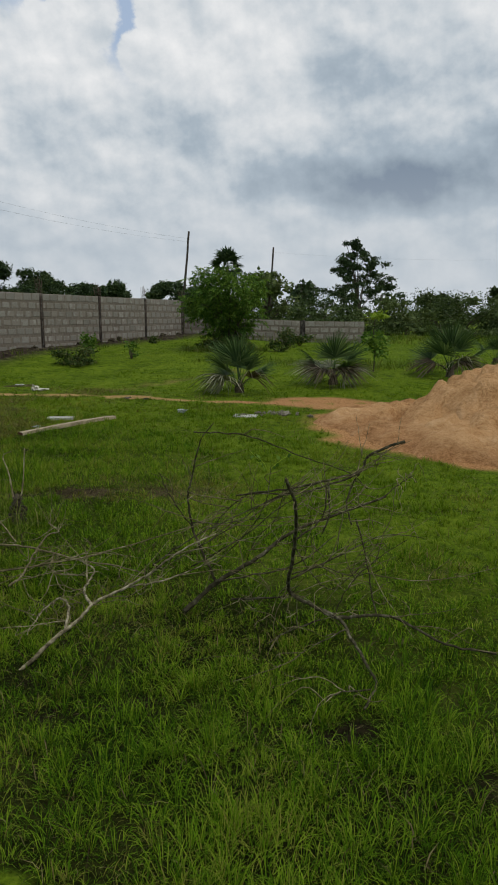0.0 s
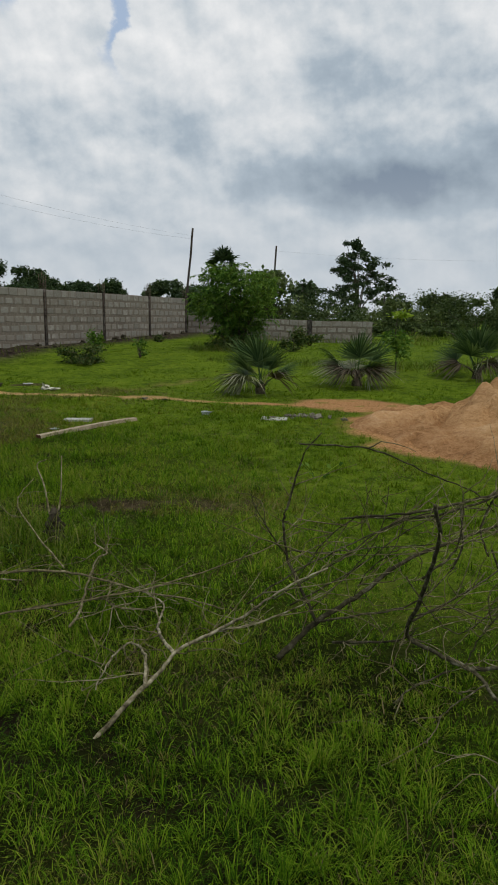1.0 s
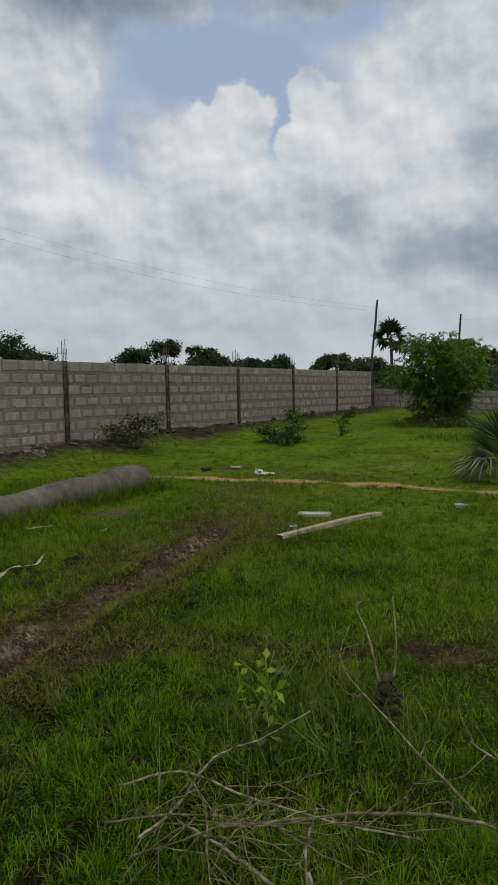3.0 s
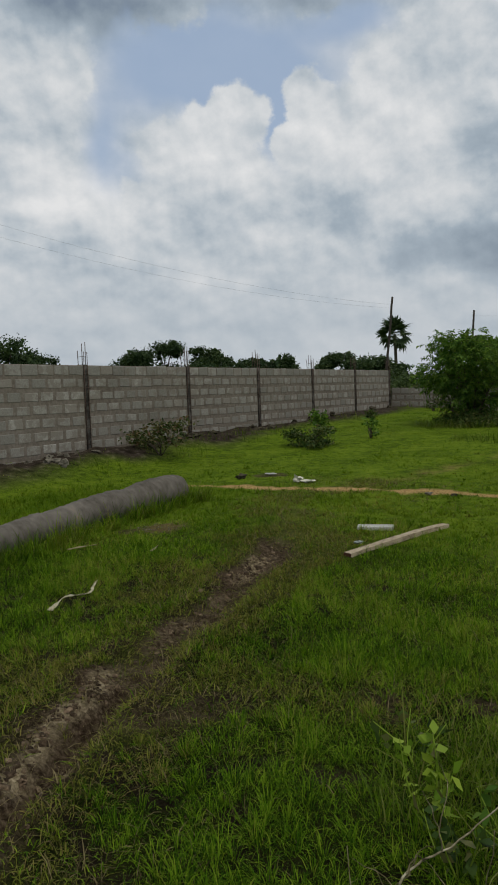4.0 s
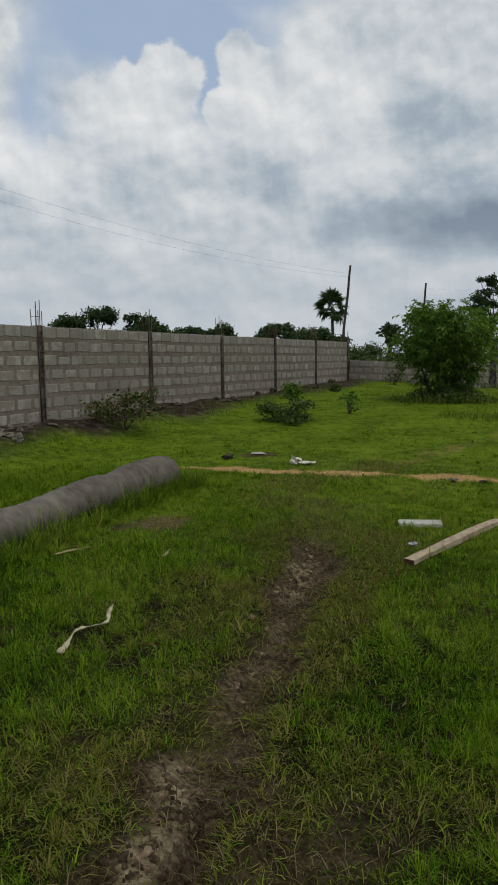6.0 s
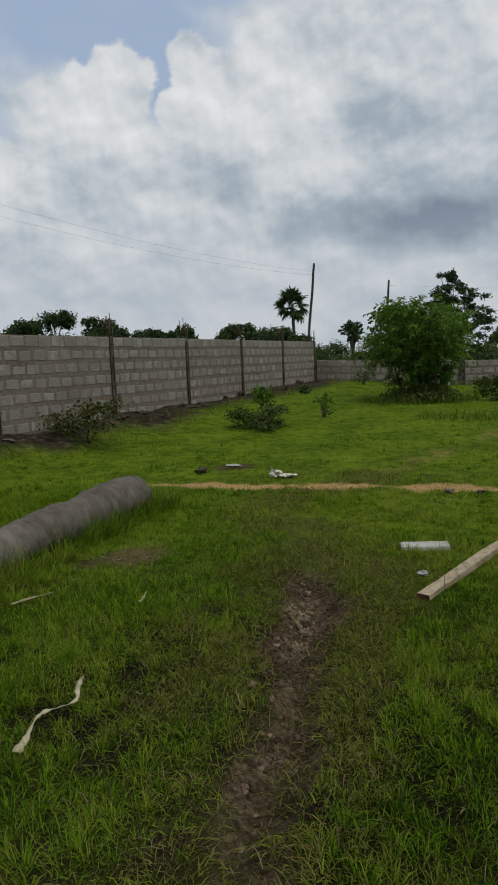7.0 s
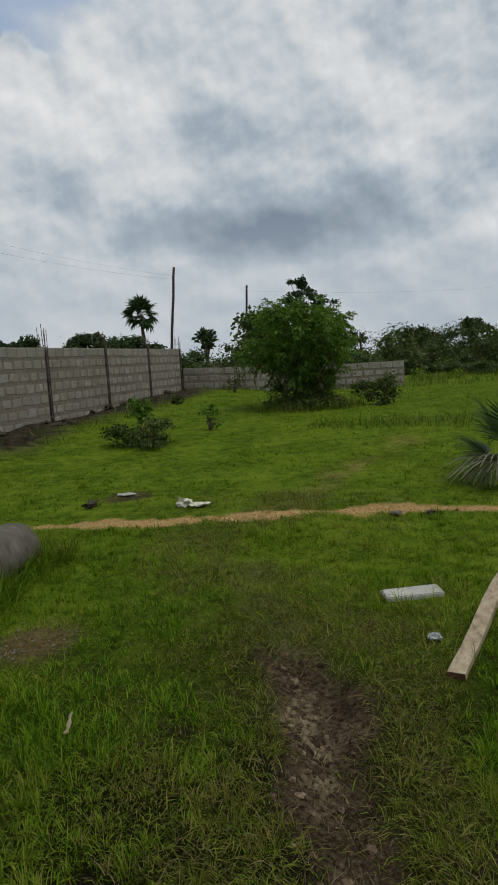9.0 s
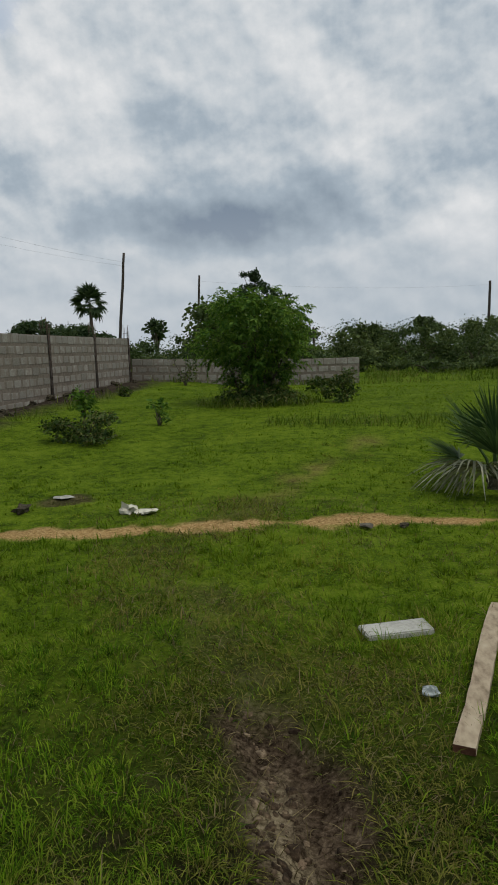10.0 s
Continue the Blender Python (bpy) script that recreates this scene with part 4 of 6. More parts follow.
def post(y, name="pillar"):
    """A rough cast pillar between two panels, with its starter bars left standing."""
    ob = thing(name, "narrow rough concrete pillar with rusty starter bars on top", "pillar", (WALL_X, y, 0), "pillars of the block wall")
    z0 = ground_z(WALL_X + 0.15, y) - 0.3
    segs = 18
    zs = np.linspace(z0, WALL_TOP + 0.01, segs)
    V, Q = [], []
    for k, z in enumerate(zs):
        wy, wx = 0.042 + 0.022 * rng.random(), 0.086 + 0.022 * rng.random()
        V += [(-wx, -wy, z), (wx, -wy, z), (wx, wy, z), (-wx, wy, z)]
        if k:
            o = 4 * k
            Q += [(o - 4 + i, o - 4 + (i + 1) % 4, o + (i + 1) % 4, o + i) for i in range(4)]
    Q += [(3, 2, 1, 0), (4 * segs - 4, 4 * segs - 3, 4 * segs - 2, 4 * segs - 1)]
    part("shaft", mesh_of("shaft", V, [np.array(Q)], M_PILLAR), ob)
    for sx, sy in ((-0.05, -0.05), (-0.05, 0.05), (0.05, -0.04), (0.05, 0.045)):
        tip = WALL_TOP + rng.uniform(0.28, 0.5)
        lx, ly = rng.normal(0, 0.02, 2)
        v, q, t = tube([(sx, sy, WALL_TOP - 0.1), (sx + lx * 0.5, sy + ly * 0.4, (WALL_TOP + tip) / 2), (sx + lx, sy + ly, tip)], 0.0075, 5)
        part("bar", mesh_of("bar", v, [q, t], M_STEEL, True), ob, "rusty steel bar")
    for sy in (-0.055, 0.03):
        v, q, t = tube([(0.112, sy, z0), (0.108, sy + rng.normal(0, 0.01), (z0 + WALL_TOP) / 2), (0.11, sy, WALL_TOP + rng.uniform(0.2, 0.4))], 0.007, 5)
        part("bar", mesh_of("bar", v, [q, t], M_STEEL, True), ob, "rusty steel bar")
    for k in range(6):
        z = WALL_TOP - 0.16 - 0.27 * k + rng.normal(0, 0.03)
        v, q, t = tube([(0.115, -0.09 + rng.normal(0, 0.02), z), (0.12, 0.0, z + 0.01), (0.115, 0.08 + rng.normal(0, 0.03), z - 0.01)], 0.005, 4)
        part("stirrup", mesh_of("stirrup", v, [q, t], M_STEEL, True), ob, "thin steel stirrup")
    v, q, t = tube([(-0.055, -0.055, WALL_TOP + 0.16), (0.055, -0.055, WALL_TOP + 0.165), (0.055, 0.055, WALL_TOP + 0.16), (-0.055, 0.055, WALL_TOP + 0.165)], 0.004, 4)
    part("stirrup", mesh_of("stirrup", v, [q, t], M_STEEL, True), ob, "thin steel stirrup")


for k in range(len(POSTS) - 1):
    wall_panel(f"wall_{k + 1}", (WALL_X, POSTS[k] + 0.055), (WALL_X, POSTS[k + 1] - 0.055), WALL_TOP, WALL_TOP, 8, "grey sandcrete block wall with smeared brown mortar joints")
for y in POSTS:
    post(y)
wall_panel("wall_10", (-12.10, 28.0), (-7.32, 28.62), 1.44, 1.27, 5, "low unfinished grey block wall")
wall_panel("wall_11", (-7.14, 28.66), (-4.87, 29.02), 1.25, 1.235, 5, "low end of an unfinished grey block wall")
low_post = thing("pillar", "short dark concrete pillar in the low wall", "pillar", (-7.23, 28.64, 0), "pillars of the block wall")
part("shaft", slab_mesh("shaft", -0.07, 0.07, -0.09, 0.09, 0.0, 1.27, M_PILLAR, 2, 0.006), low_post)


# ---- leaves, shrubs and trees ----
def leaves(centres, size, spread=0.35, fold=0.25, long=1.9):
    """A folded pointed leaf at each centre, in a random pose: vertices and quads."""
    n = len(centres)
    d = rng.normal(0, 1, (n, 3))
    d[:, 2] = d[:, 2] * 0.6 - spread
    d /= np.linalg.norm(d, axis=1)[:, None]
    s = np.cross(d, rng.normal(0, 1, (n, 3)))
    s /= np.linalg.norm(s, axis=1)[:, None] + 1e-9
    up = np.cross(d, s)
    L = size * rng.uniform(0.6, 1.3, n)[:, None]
    W = L / long / 2
    a_, b_ = centres, centres + d * L
    m = centres + d * L * 0.45
    V = np.stack([a_, m + s * W + up * W * fold, b_, m - s * W + up * W * fold], 1).reshape(-1, 3)
    return V, np.arange(n)[:, None] * 4 + np.array([[0, 1, 2, 3]])


def crown_points(n, lumps, shell=0.55):
    """Points in and mostly near the skin of a set of lumps (x, y, z, rx, ry, rz)."""
    lumps = np.asarray(lumps, dtype=float)
    vol = (lumps[:, 3] * lumps[:, 4] * lumps[:, 5]) ** 0.75
    k = rng.choice(len(lumps), n, p=vol / vol.sum())
    d = rng.normal(0, 1, (n, 3))
    d /= np.linalg.norm(d, axis=1)[:, None]
    r = (shell + (1 - shell) * rng.random(n)) ** 0.8 * rng.uniform(0.75, 1.12, n)
    return lumps[k, :3] + d * r[:, None] * lumps[k, 3:]


def random_lumps(n, rx, ry, z0, z1, size, narrow=0.6):
    out = []
    for _ in range(n):
        z = rng.uniform(z0, z1)
        s = 1 - narrow * abs((z - z0) / (z1 - z0) - 0.35)
        a_, r = rng.uniform(0, 2 * math.pi), math.sqrt(rng.random())
        q = size * rng.uniform(0.6, 1.25)
        out.append((math.cos(a_) * r * rx * s, math.sin(a_) * r * ry * s, z, q, q, q * rng.uniform(0.55, 0.85)))
    return out


def stems_to(lumps, foot, r0, count, lean=0.5, sides=6):
    pieces = []
    pick = rng.permutation(len(lumps))[:count]
    for k in pick:
        e = np.array(lumps[k][:3])
        mid = np.array(foot) * 0.4 + e * 0.6
        mid[:2] = np.array(foot[:2]) + (e[:2] - np.array(foot[:2])) * lean * 0.6
        start = np.array(foot) + np.array([*rng.normal(0, r0 * 1.2, 2), 0])
        line = smooth_line([start, mid + rng.normal(0, 0.03, 3), e], 5, 0.008)
        pieces.append(tube(line, np.linspace(r0, r0 * 0.25, len(line)), sides, 0.1))
    return join(pieces)


def tree(name, x, y, label, category, lumps, n, leaf, material_, trunk_r, stems, shell=0.5, long=1.9, group="", sink=0.06, fill=0.0):
    ob = thing(name, label, category, (x, y, ground_z(x, y) - sink), group)
    v, q, t = stems_to(lumps, (0, 0, 0), trunk_r, stems)
    part("trunk", mesh_of("trunk", v, [q, t], M_TRUNK, True), ob)
    v, q = leaves(crown_points(n, lumps, shell), leaf, long=long)
    faces = [q]
    if fill:
        inner, f = leaves(crown_points(60 * len(lumps), np.asarray(lumps) * np.array([1, 1, 1, fill, fill, fill]), 0.0), 2.1 * leaf, long=1.4)
        faces.append(f + len(v))
        v = np.concatenate([v, inner])
    part("crown", mesh_of("crown", v, faces, material_), ob)
    return ob


def sprays(O, D, L, count, leaf, droop, long=3.2):
    """Leafy shoots: from each origin O along D a shoot of length L that bows down, with count leaves set along it on both sides."""
    m = len(O)
    s_ = np.linspace(0.12, 1.0, count)[None, :, None]
    L = L[:, None, None]
    base = O[:, None, :] + D[:, None, :] * L * s_ - np.array([0, 0, 1.0]) * droop * L * s_ ** 2
    along = D[:, None, :] - np.array([0, 0, 2.0]) * droop * s_
    side = np.cross(along, np.array([0, 0, 1.0])) + rng.normal(0, 0.35, (m, count, 3))
    side *= np.where(np.arange(count) % 2, 1.0, -1.0)[None, :, None]
    d = along * 0.55 + side * 0.75 + rng.normal(0, 0.22, (m, count, 3)) - np.array([0, 0, 0.25])
    d = (d / np.linalg.norm(d, axis=2, keepdims=True)).reshape(-1, 3)
    base = base.reshape(-1, 3)
    n = len(base)
    w = np.cross(d, np.array([0, 0, 1.0]) + rng.normal(0, 0.45, (n, 3)))
    w /= np.linalg.norm(w, axis=1)[:, None] + 1e-9
    up = np.cross(w, d)
    size = (leaf * rng.uniform(0.65, 1.25, n))[:, None]
    half = size / long / 2
    mid = base + d * size * 0.5 + up * half * 0.3
    V = np.stack([base, mid + w * half, base + d * size - up * half * 0.8, mid - w * half], 1).reshape(-1, 3)
    return V, np.arange(n)[:, None] * 4 + np.array([[0, 1, 2, 3]])


def bushy_tree(x, y):
    """Many leaning stems from one root, forking into boughs that end in leafy shoots."""
    ob = thing("tree", "bushy bright green tree with many stems standing in long grass", "tree", (x, y, ground_z(x, y) - 0.06))
    tips, ways = [], []
    for k in range(13):
        a_ = 2 * math.pi * k / 13 + rng.uniform(-0.2, 0.2)
        out, top = rng.uniform(0.25, 0.95), rng.uniform(1.3, 2.05)
        out *= 1.0 if top < 1.8 else 0.75
        e = np.array([math.cos(a_) * out, math.sin(a_) * out, top])
        stem = smooth_line([(math.cos(a_) * 0.06, math.sin(a_) * 0.06, 0), e * np.array([0.45, 0.45, 0.42]) + rng.normal(0, 0.05, 3), e], 6, 0.006)
        v, q, t = tube(stem, np.linspace(0.030, 0.010, len(stem)), 6, 0.1)
        part("trunk", mesh_of("trunk", v, [q, t], M_TRUNK, True), ob)
        for _ in range(9):
            i = int(rng.integers(3, len(stem)))
            s0 = stem[i]
            d = np.array([*(s0[:2] * 0.9 + rng.normal(0, 0.55, 2)), rng.uniform(-0.15, 0.75)])
            e2 = s0 + d / np.linalg.norm(d) * rng.uniform(0.25, 0.55)
            reach = float(np.interp(e2[2], [0.4, 0.8, 1.2, 1.7, 2.1, 2.4], [0.62, 0.92, 1.08, 1.08, 0.88, 0.5]))
            r = np.hypot(e2[0], e2[1])
            if r > reach:
                e2[:2] *= reach / r
            e2[2] = min(e2[2], 2.28)
            line = smooth_line([s0, (s0 + e2) / 2 + rng.normal(0, 0.03, 3), e2], 4)
            v, q, t = tube(line, np.linspace(0.010, 0.004, len(line)), 5)
            part("bough", mesh_of("bough", v, [q, t], M_TRUNK, True), ob)
            for f in (0.35, 0.6, 0.8, 0.95, 1.0):
                tips.append(line[int(f * (len(line) - 1))])
                ways.append(d / np.linalg.norm(d) + rng.normal(0, 0.75, 3) + np.array([0, 0, 0.25]))
    O, D = np.array(tips), np.array(ways)
    # clumps of shoots make the uneven outer skin, thin low down and open on the side of the stems
    m = 105
    z = 0.62 + 1.62 * rng.random(m) ** 0.75
    a_ = rng.uniform(0, 2 * np.pi, m)
    reach = np.interp(z, [0.4, 0.8, 1.2, 1.7, 2.1, 2.3], [0.35, 0.66, 0.93, 0.98, 0.80, 0.42]) * rng.uniform(0.55, 1.08, m)
    heart = np.stack([np.cos(a_) * reach, np.sin(a_) * reach, z], 1)
    k = rng.integers(0, m, 900)
    shoot = heart[k] + rng.normal(0, 1, (900, 3)) * np.array([0.12, 0.12, 0.09])
    O = np.concatenate([O, shoot])
    D = np.concatenate([D, (shoot - heart[k]) * 4.0 + np.stack([np.cos(a_[k]), np.sin(a_[k]), 0.25 + 0 * z[k]], 1) * 0.7 + rng.normal(0, 0.3, (900, 3))])
    # upright young shoots break the outline on top
    m = 34
    a_, r = rng.uniform(0, 2 * np.pi, m), np.sqrt(rng.random(m)) * 0.95
    O = np.concatenate([O, np.stack([np.cos(a_) * r, np.sin(a_) * r, 2.05 - 0.35 * r ** 2 + rng.uniform(-0.1, 0.1, m)], 1), np.array([[-0.85, -0.1, 1.95], [-0.78, 0.1, 2.0], [-0.9, 0.0, 1.85], [-0.7, -0.2, 2.05]])])
    D = np.concatenate([D, np.stack([np.cos(a_) * 0.3, np.sin(a_) * 0.3, np.ones(m)], 1), np.array([[-0.25, 0, 1.0], [0.05, 0.1, 1.1], [-0.5, 0, 0.9], [0.1, 0, 1.0]])])
    D /= np.linalg.norm(D, axis=1)[:, None]
    v, q = sprays(O, D, rng.uniform(0.14, 0.32, len(O)), 14, 0.10, 0.30)
    part("crown", mesh_of("crown", v, [q], M_LEAF), ob)


bushy_tree(-7.03, 20.35)
low_lumps = [(0, 0, 0.28, 0.7, 0.6, 0.32), (-0.6, 0.1, 0.25, 0.5, 0.5, 0.28), (0.55, -0.1, 0.22, 0.55, 0.5, 0.26), (0.1, -0.4, 0.2, 0.6, 0.4, 0.2)]
low_lumps = [tuple(0.85 * q for q in lump) for lump in low_lumps]
tree("bush", -6.9, 20.05, "dark undergrowth round the foot of the bushy tree", "bush", low_lumps, 4200, 0.085, M_LEAF_SHRUB, 0.015, 6, 0.3, 2.4)


def shrub(x, y, w, h, n, leaf, material_, label, long=1.8):
    lumps = [(rng.uniform(-w, w) * 0.6, rng.uniform(-w, w) * 0.45, h * rng.uniform(0.14, 0.8), w * 0.40, w * 0.40, h * 0.24) for _ in range(9)]
    ob = thing("shrub", label, "shrub", (x, y, ground_z(x, y) - 0.02), "shrubs on the plot")
    v, q, t = stems_to(lumps, (0, 0, 0), 0.012, 7, 0.8, 5)
    part("stem", mesh_of("stem", v, [q, t], M_TRUNK, True), ob)
    v, q = leaves(crown_points(n, lumps, 0.15), leaf, 0.1, long=long)
    part("foliage", mesh_of("foliage", v, [q], material_), ob)


shrub(-11.05, 13.3, 1.0, 0.78, 1000, 0.085, M_LEAF_WALL, "straggly dark-leaved shrub at the foot of the block wall")
shrub(-9.15, 15.9, 0.75, 0.52, 2000, 0.065, M_LEAF_SHRUB, "dense low dark green shrub in the grass")
shrub(-9.6, 17.2, 0.28, 0.74, 330, 0.09, M_LEAF, "upright light green shrub beside a darker one")
shrub(-8.25, 17.1, 0.22, 0.55, 110, 0.09, M_LEAF, "small spindly weed in the grass")
shrub(-5.33, 20.3, 0.55, 0.72, 1100, 0.07, M_LEAF_SHRUB, "loose leafy shrub beside the bushy tree")
shrub(-10.0, 26.4, 0.65, 1.35, 420, 0.08, M_LEAF_SHRUB, "half-bare bush before the low wall")
shrub(-5.7, 23.3, 0.8, 0.45, 500, 0.10, M_LEAF_SHRUB, "low green bush in the grass before the low wall")
shrub(-10.6, 22.6, 0.3, 0.4, 220, 0.08, M_LEAF_SHRUB, "small dark weed near the wall's foot")


def sapling(x, y):
    ob = thing("sapling", "slender sapling with fresh yellow-green top leaves", "sapling", (x, y, ground_z(x, y) - 0.02))
    me = limb_mesh("stem", [(0, 0, 0), (0.02, 0, 0.45), (-0.02, 0.02, 0.9), (0.05, 0, 1.3)], 0.018, 0.006, M_TRUNK)
    part("stem", me, ob)
    v, q = leaves(crown_points(300, [(0, 0, 0.72, 0.34, 0.32, 0.24), (0.1, 0, 0.48, 0.26, 0.26, 0.16)], 0.2), 0.12, 0.3, long=2.2)
    part("foliage", mesh_of("foliage", v, [q], M_LEAF), ob, "green lower leaves")
    v, q = leaves(crown_points(80, [(0.10, 0, 1.20, 0.26, 0.22, 0.08)], 0.1), 0.12, 0.1, long=2.0)
    part("young_foliage", mesh_of("young_foliage", v, [q], M_LEAF_YOUNG), ob, "yellow-green young leaves")


sapling(-1.93, 16.3)


# ---- fan palms ----
def frond_mesh(name, material_, stalk, blade, droop, seed, ribs=26, sweep=115, broad=1.0):
    """A fan leaf along +X: a stalk, then narrow folded segments that spread and hang at their tips."""
    r = np.random.default_rng(seed)
    v0, q0, t0 = tube([(0, 0, 0), (stalk * 0.5, 0, 0.03), (stalk, 0, 0)], [0.012, 0.008, 0.006], 5)
    V, Q, T, at = [v0], [q0], [t0], len(v0)
    for k in range(ribs):
        a_ = (k / (ribs - 1) * 2 - 1) * sweep * DEG + r.normal(0, 0.03)
        L = blade * (1 - 0.28 * abs(a_ / (sweep * DEG)) ** 2) * r.uniform(0.85, 1.08)
        fall = droop * r.uniform(0.6, 1.4)
        pts = []
        for s in (0.0, 0.35, 0.7, 1.0):
            w = 0.0145 * broad * blade / 0.5 * (0.35 + 1.3 * s if s < 0.5 else 1.9 - 1.85 * s)
            px, py = stalk + math.cos(a_) * L * s, math.sin(a_) * L * s
            pz = 0.10 * L * s * math.cos(a_) - fall * L * s ** 2.4
            pts += [(px - math.sin(a_) * w, py + math.cos(a_) * w, pz + w * 0.5), (px, py, pz), (px + math.sin(a_) * w, py - math.cos(a_) * w, pz + w * 0.5)]
        V.append(np.array(pts))
        for s in range(3):
            o = at + 3 * s
            Q.append(np.array([[o, o + 1, o + 4, o + 3], [o + 1, o + 2, o + 5, o + 4]]))
        at += 12
    return mesh_of(name, np.concatenate(V), [np.concatenate(Q), np.concatenate(T)], material_)


GREEN_FRONDS = [frond_mesh("frond", M_PALM, 0.42, 0.50, 0.10 + 0.08 * k, k, 30, 85) for k in range(3)]
DRY_FRONDS = [frond_mesh("dry_frond", M_PALM_DRY, 0.30, 0.50, 0.75, 10 + k) for k in range(2)]
BROWN_FRONDS = [frond_mesh("brown_frond", M_PALM_BROWN, 0.28, 0.48, 1.0, 20 + k, 22, 80) for k in range(2)]


def fan_palm(x, y, size, greens, label, dry=(), brown=()):
    """dry and brown: headings in degrees of the dead leaves that hang about the foot."""
    ob = thing("fan_palm", label, "palm", (x, y, ground_z(x, y) - 0.03), "young fan palms on the plot")
    bole = limb_mesh("bole", [(0, 0, 0), (0, 0, 0.1), (0.01, 0, 0.2)], 0.10, 0.06, M_BARK_DARK, 8, 3, 0, 0.2)
    part("bole", bole, ob, "short fibrous dark bole")
    for k in range(greens):
        yaw, up = 360 * k * 0.382 + rng.uniform(-20, 20), 86 - 58 * (k / max(1, greens - 1)) ** 1.3 + rng.uniform(-5, 5)
        m = Matrix.Rotation(yaw * DEG, 4, "Z") @ Matrix.Translation((0.03, 0, 0.12)) @ Matrix.Rotation(-up * DEG, 4, "Y") @ Matrix.Rotation(rng.uniform(-0.5, 0.5), 4, "X") @ Matrix.Scale(size * rng.uniform(0.85, 1.08), 4)
        part("frond", GREEN_FRONDS[k % 3], ob, m=m)
    for data, name, yaws, lab in ((DRY_FRONDS, "dry_frond", dry, "dry grey hanging frond"), (BROWN_FRONDS, "brown_frond", brown, "dead brown frond")):
        for k, yaw in enumerate(yaws):
            m = Matrix.Rotation(yaw * DEG, 4, "Z") @ Matrix.Translation((0.04, 0, 0.14)) @ Matrix.Rotation(-rng.uniform(22, 42) * DEG, 4, "Y") @ Matrix.Rotation(rng.uniform(-0.4, 0.4), 4, "X") @ Matrix.Scale(size * rng.uniform(0.85, 1.05), 4)
            part(name, data[k % 2], ob, lab, m)


fan_palm(-3.66, 13.0, 1.08, 10, "young fan palm with upright green fronds and dry hanging ones", (-140, -112, 165), (-25,))
fan_palm(-2.31, 14.4, 1.05, 6, "young fan palm with many dead brown fronds", (175, 160, -170, -20, 120), (-80, -60, -100, -30, -130, 10))
fan_palm(-0.33, 16.0, 1.15, 10, "larger young fan palm with a few brown hanging fronds", (-40,), (170, 200, -30, -60))
fan_palm(0.45, 17.9, 0.75, 6, "young fan palm half hidden behind the sand mound", (), ())


# ---- fallen trunk ----
def fallen_trunk():
    ob = thing("fallen_trunk", "grey weathered palm trunk lying in the grass, cut end dark", "log", (0, 0, 0))
    ys = np.linspace(1.5, 9.86, 260)
    sides = 28
    V = []
    for k, y in enumerate(ys):
        r = max(0.10, 0.205 - 0.016 * (9.6 - y)) + 0.003 * math.sin(y * 7) + 0.0025 * rng.normal()
        r -= 0.014 * math.exp(-((y - 8.85) / 0.13) ** 2) + 0.008 * math.exp(-((y - 7.6) / 0.2) ** 2)
        if y > 9.6:
            r *= 1 - 0.10 * ((y - 9.6) / 0.26) ** 2
        r -= 0.006 * sum(math.exp(-((y - ring) / 0.018) ** 2) for ring in (6.55, 6.78, 7.02, 8.2, 8.74, 9.1, 9.45))
        cx = float(np.interp(y, [p[1] for p in LOG], [p[0] for p in LOG]))
        cz = 0.022 * (y - 8.6) + r - 0.005
        for j in range(sides):
            a_ = 2 * math.pi * j / sides
            rr = r * (1 + 0.012 * rng.normal() + 0.02 * math.sin(3 * a_ + y))
            V.append((cx + rr * math.cos(a_), y, cz + rr * math.sin(a_)))
    n = len(ys)
    i, j = np.meshgrid(np.arange(n - 1), np.arange(sides), indexing="ij")
    i, j = i.ravel(), j.ravel()
    k = (j + 1) % sides
    quads = np.stack([i * sides + j, (i + 1) * sides + j, (i + 1) * sides + k, i * sides + k], 1)
    part("trunk", mesh_of("trunk", V, [quads], M_LOG, True), ob)
    tail = np.array(V[-sides:])
    mid = tail.mean(0) - np.array([0, 0.05, 0])
    inner = mid + (tail - mid) * 0.55 - np.array([0, 0.02, 0])
    W = np.concatenate([tail, inner, mid[None]])
    s = np.arange(sides)
    q = np.stack([s, (s + 1) % sides, sides + (s + 1) % sides, sides + s], 1)
    t = np.stack([sides + s, sides + (s + 1) % sides, np.full(sides, 2 * sides)], 1)
    part("cut_end", mesh_of("cut_end", W, [q[:, ::-1], t[:, ::-1]], M_CUT), ob, "dark rotten cut end")


fallen_trunk()


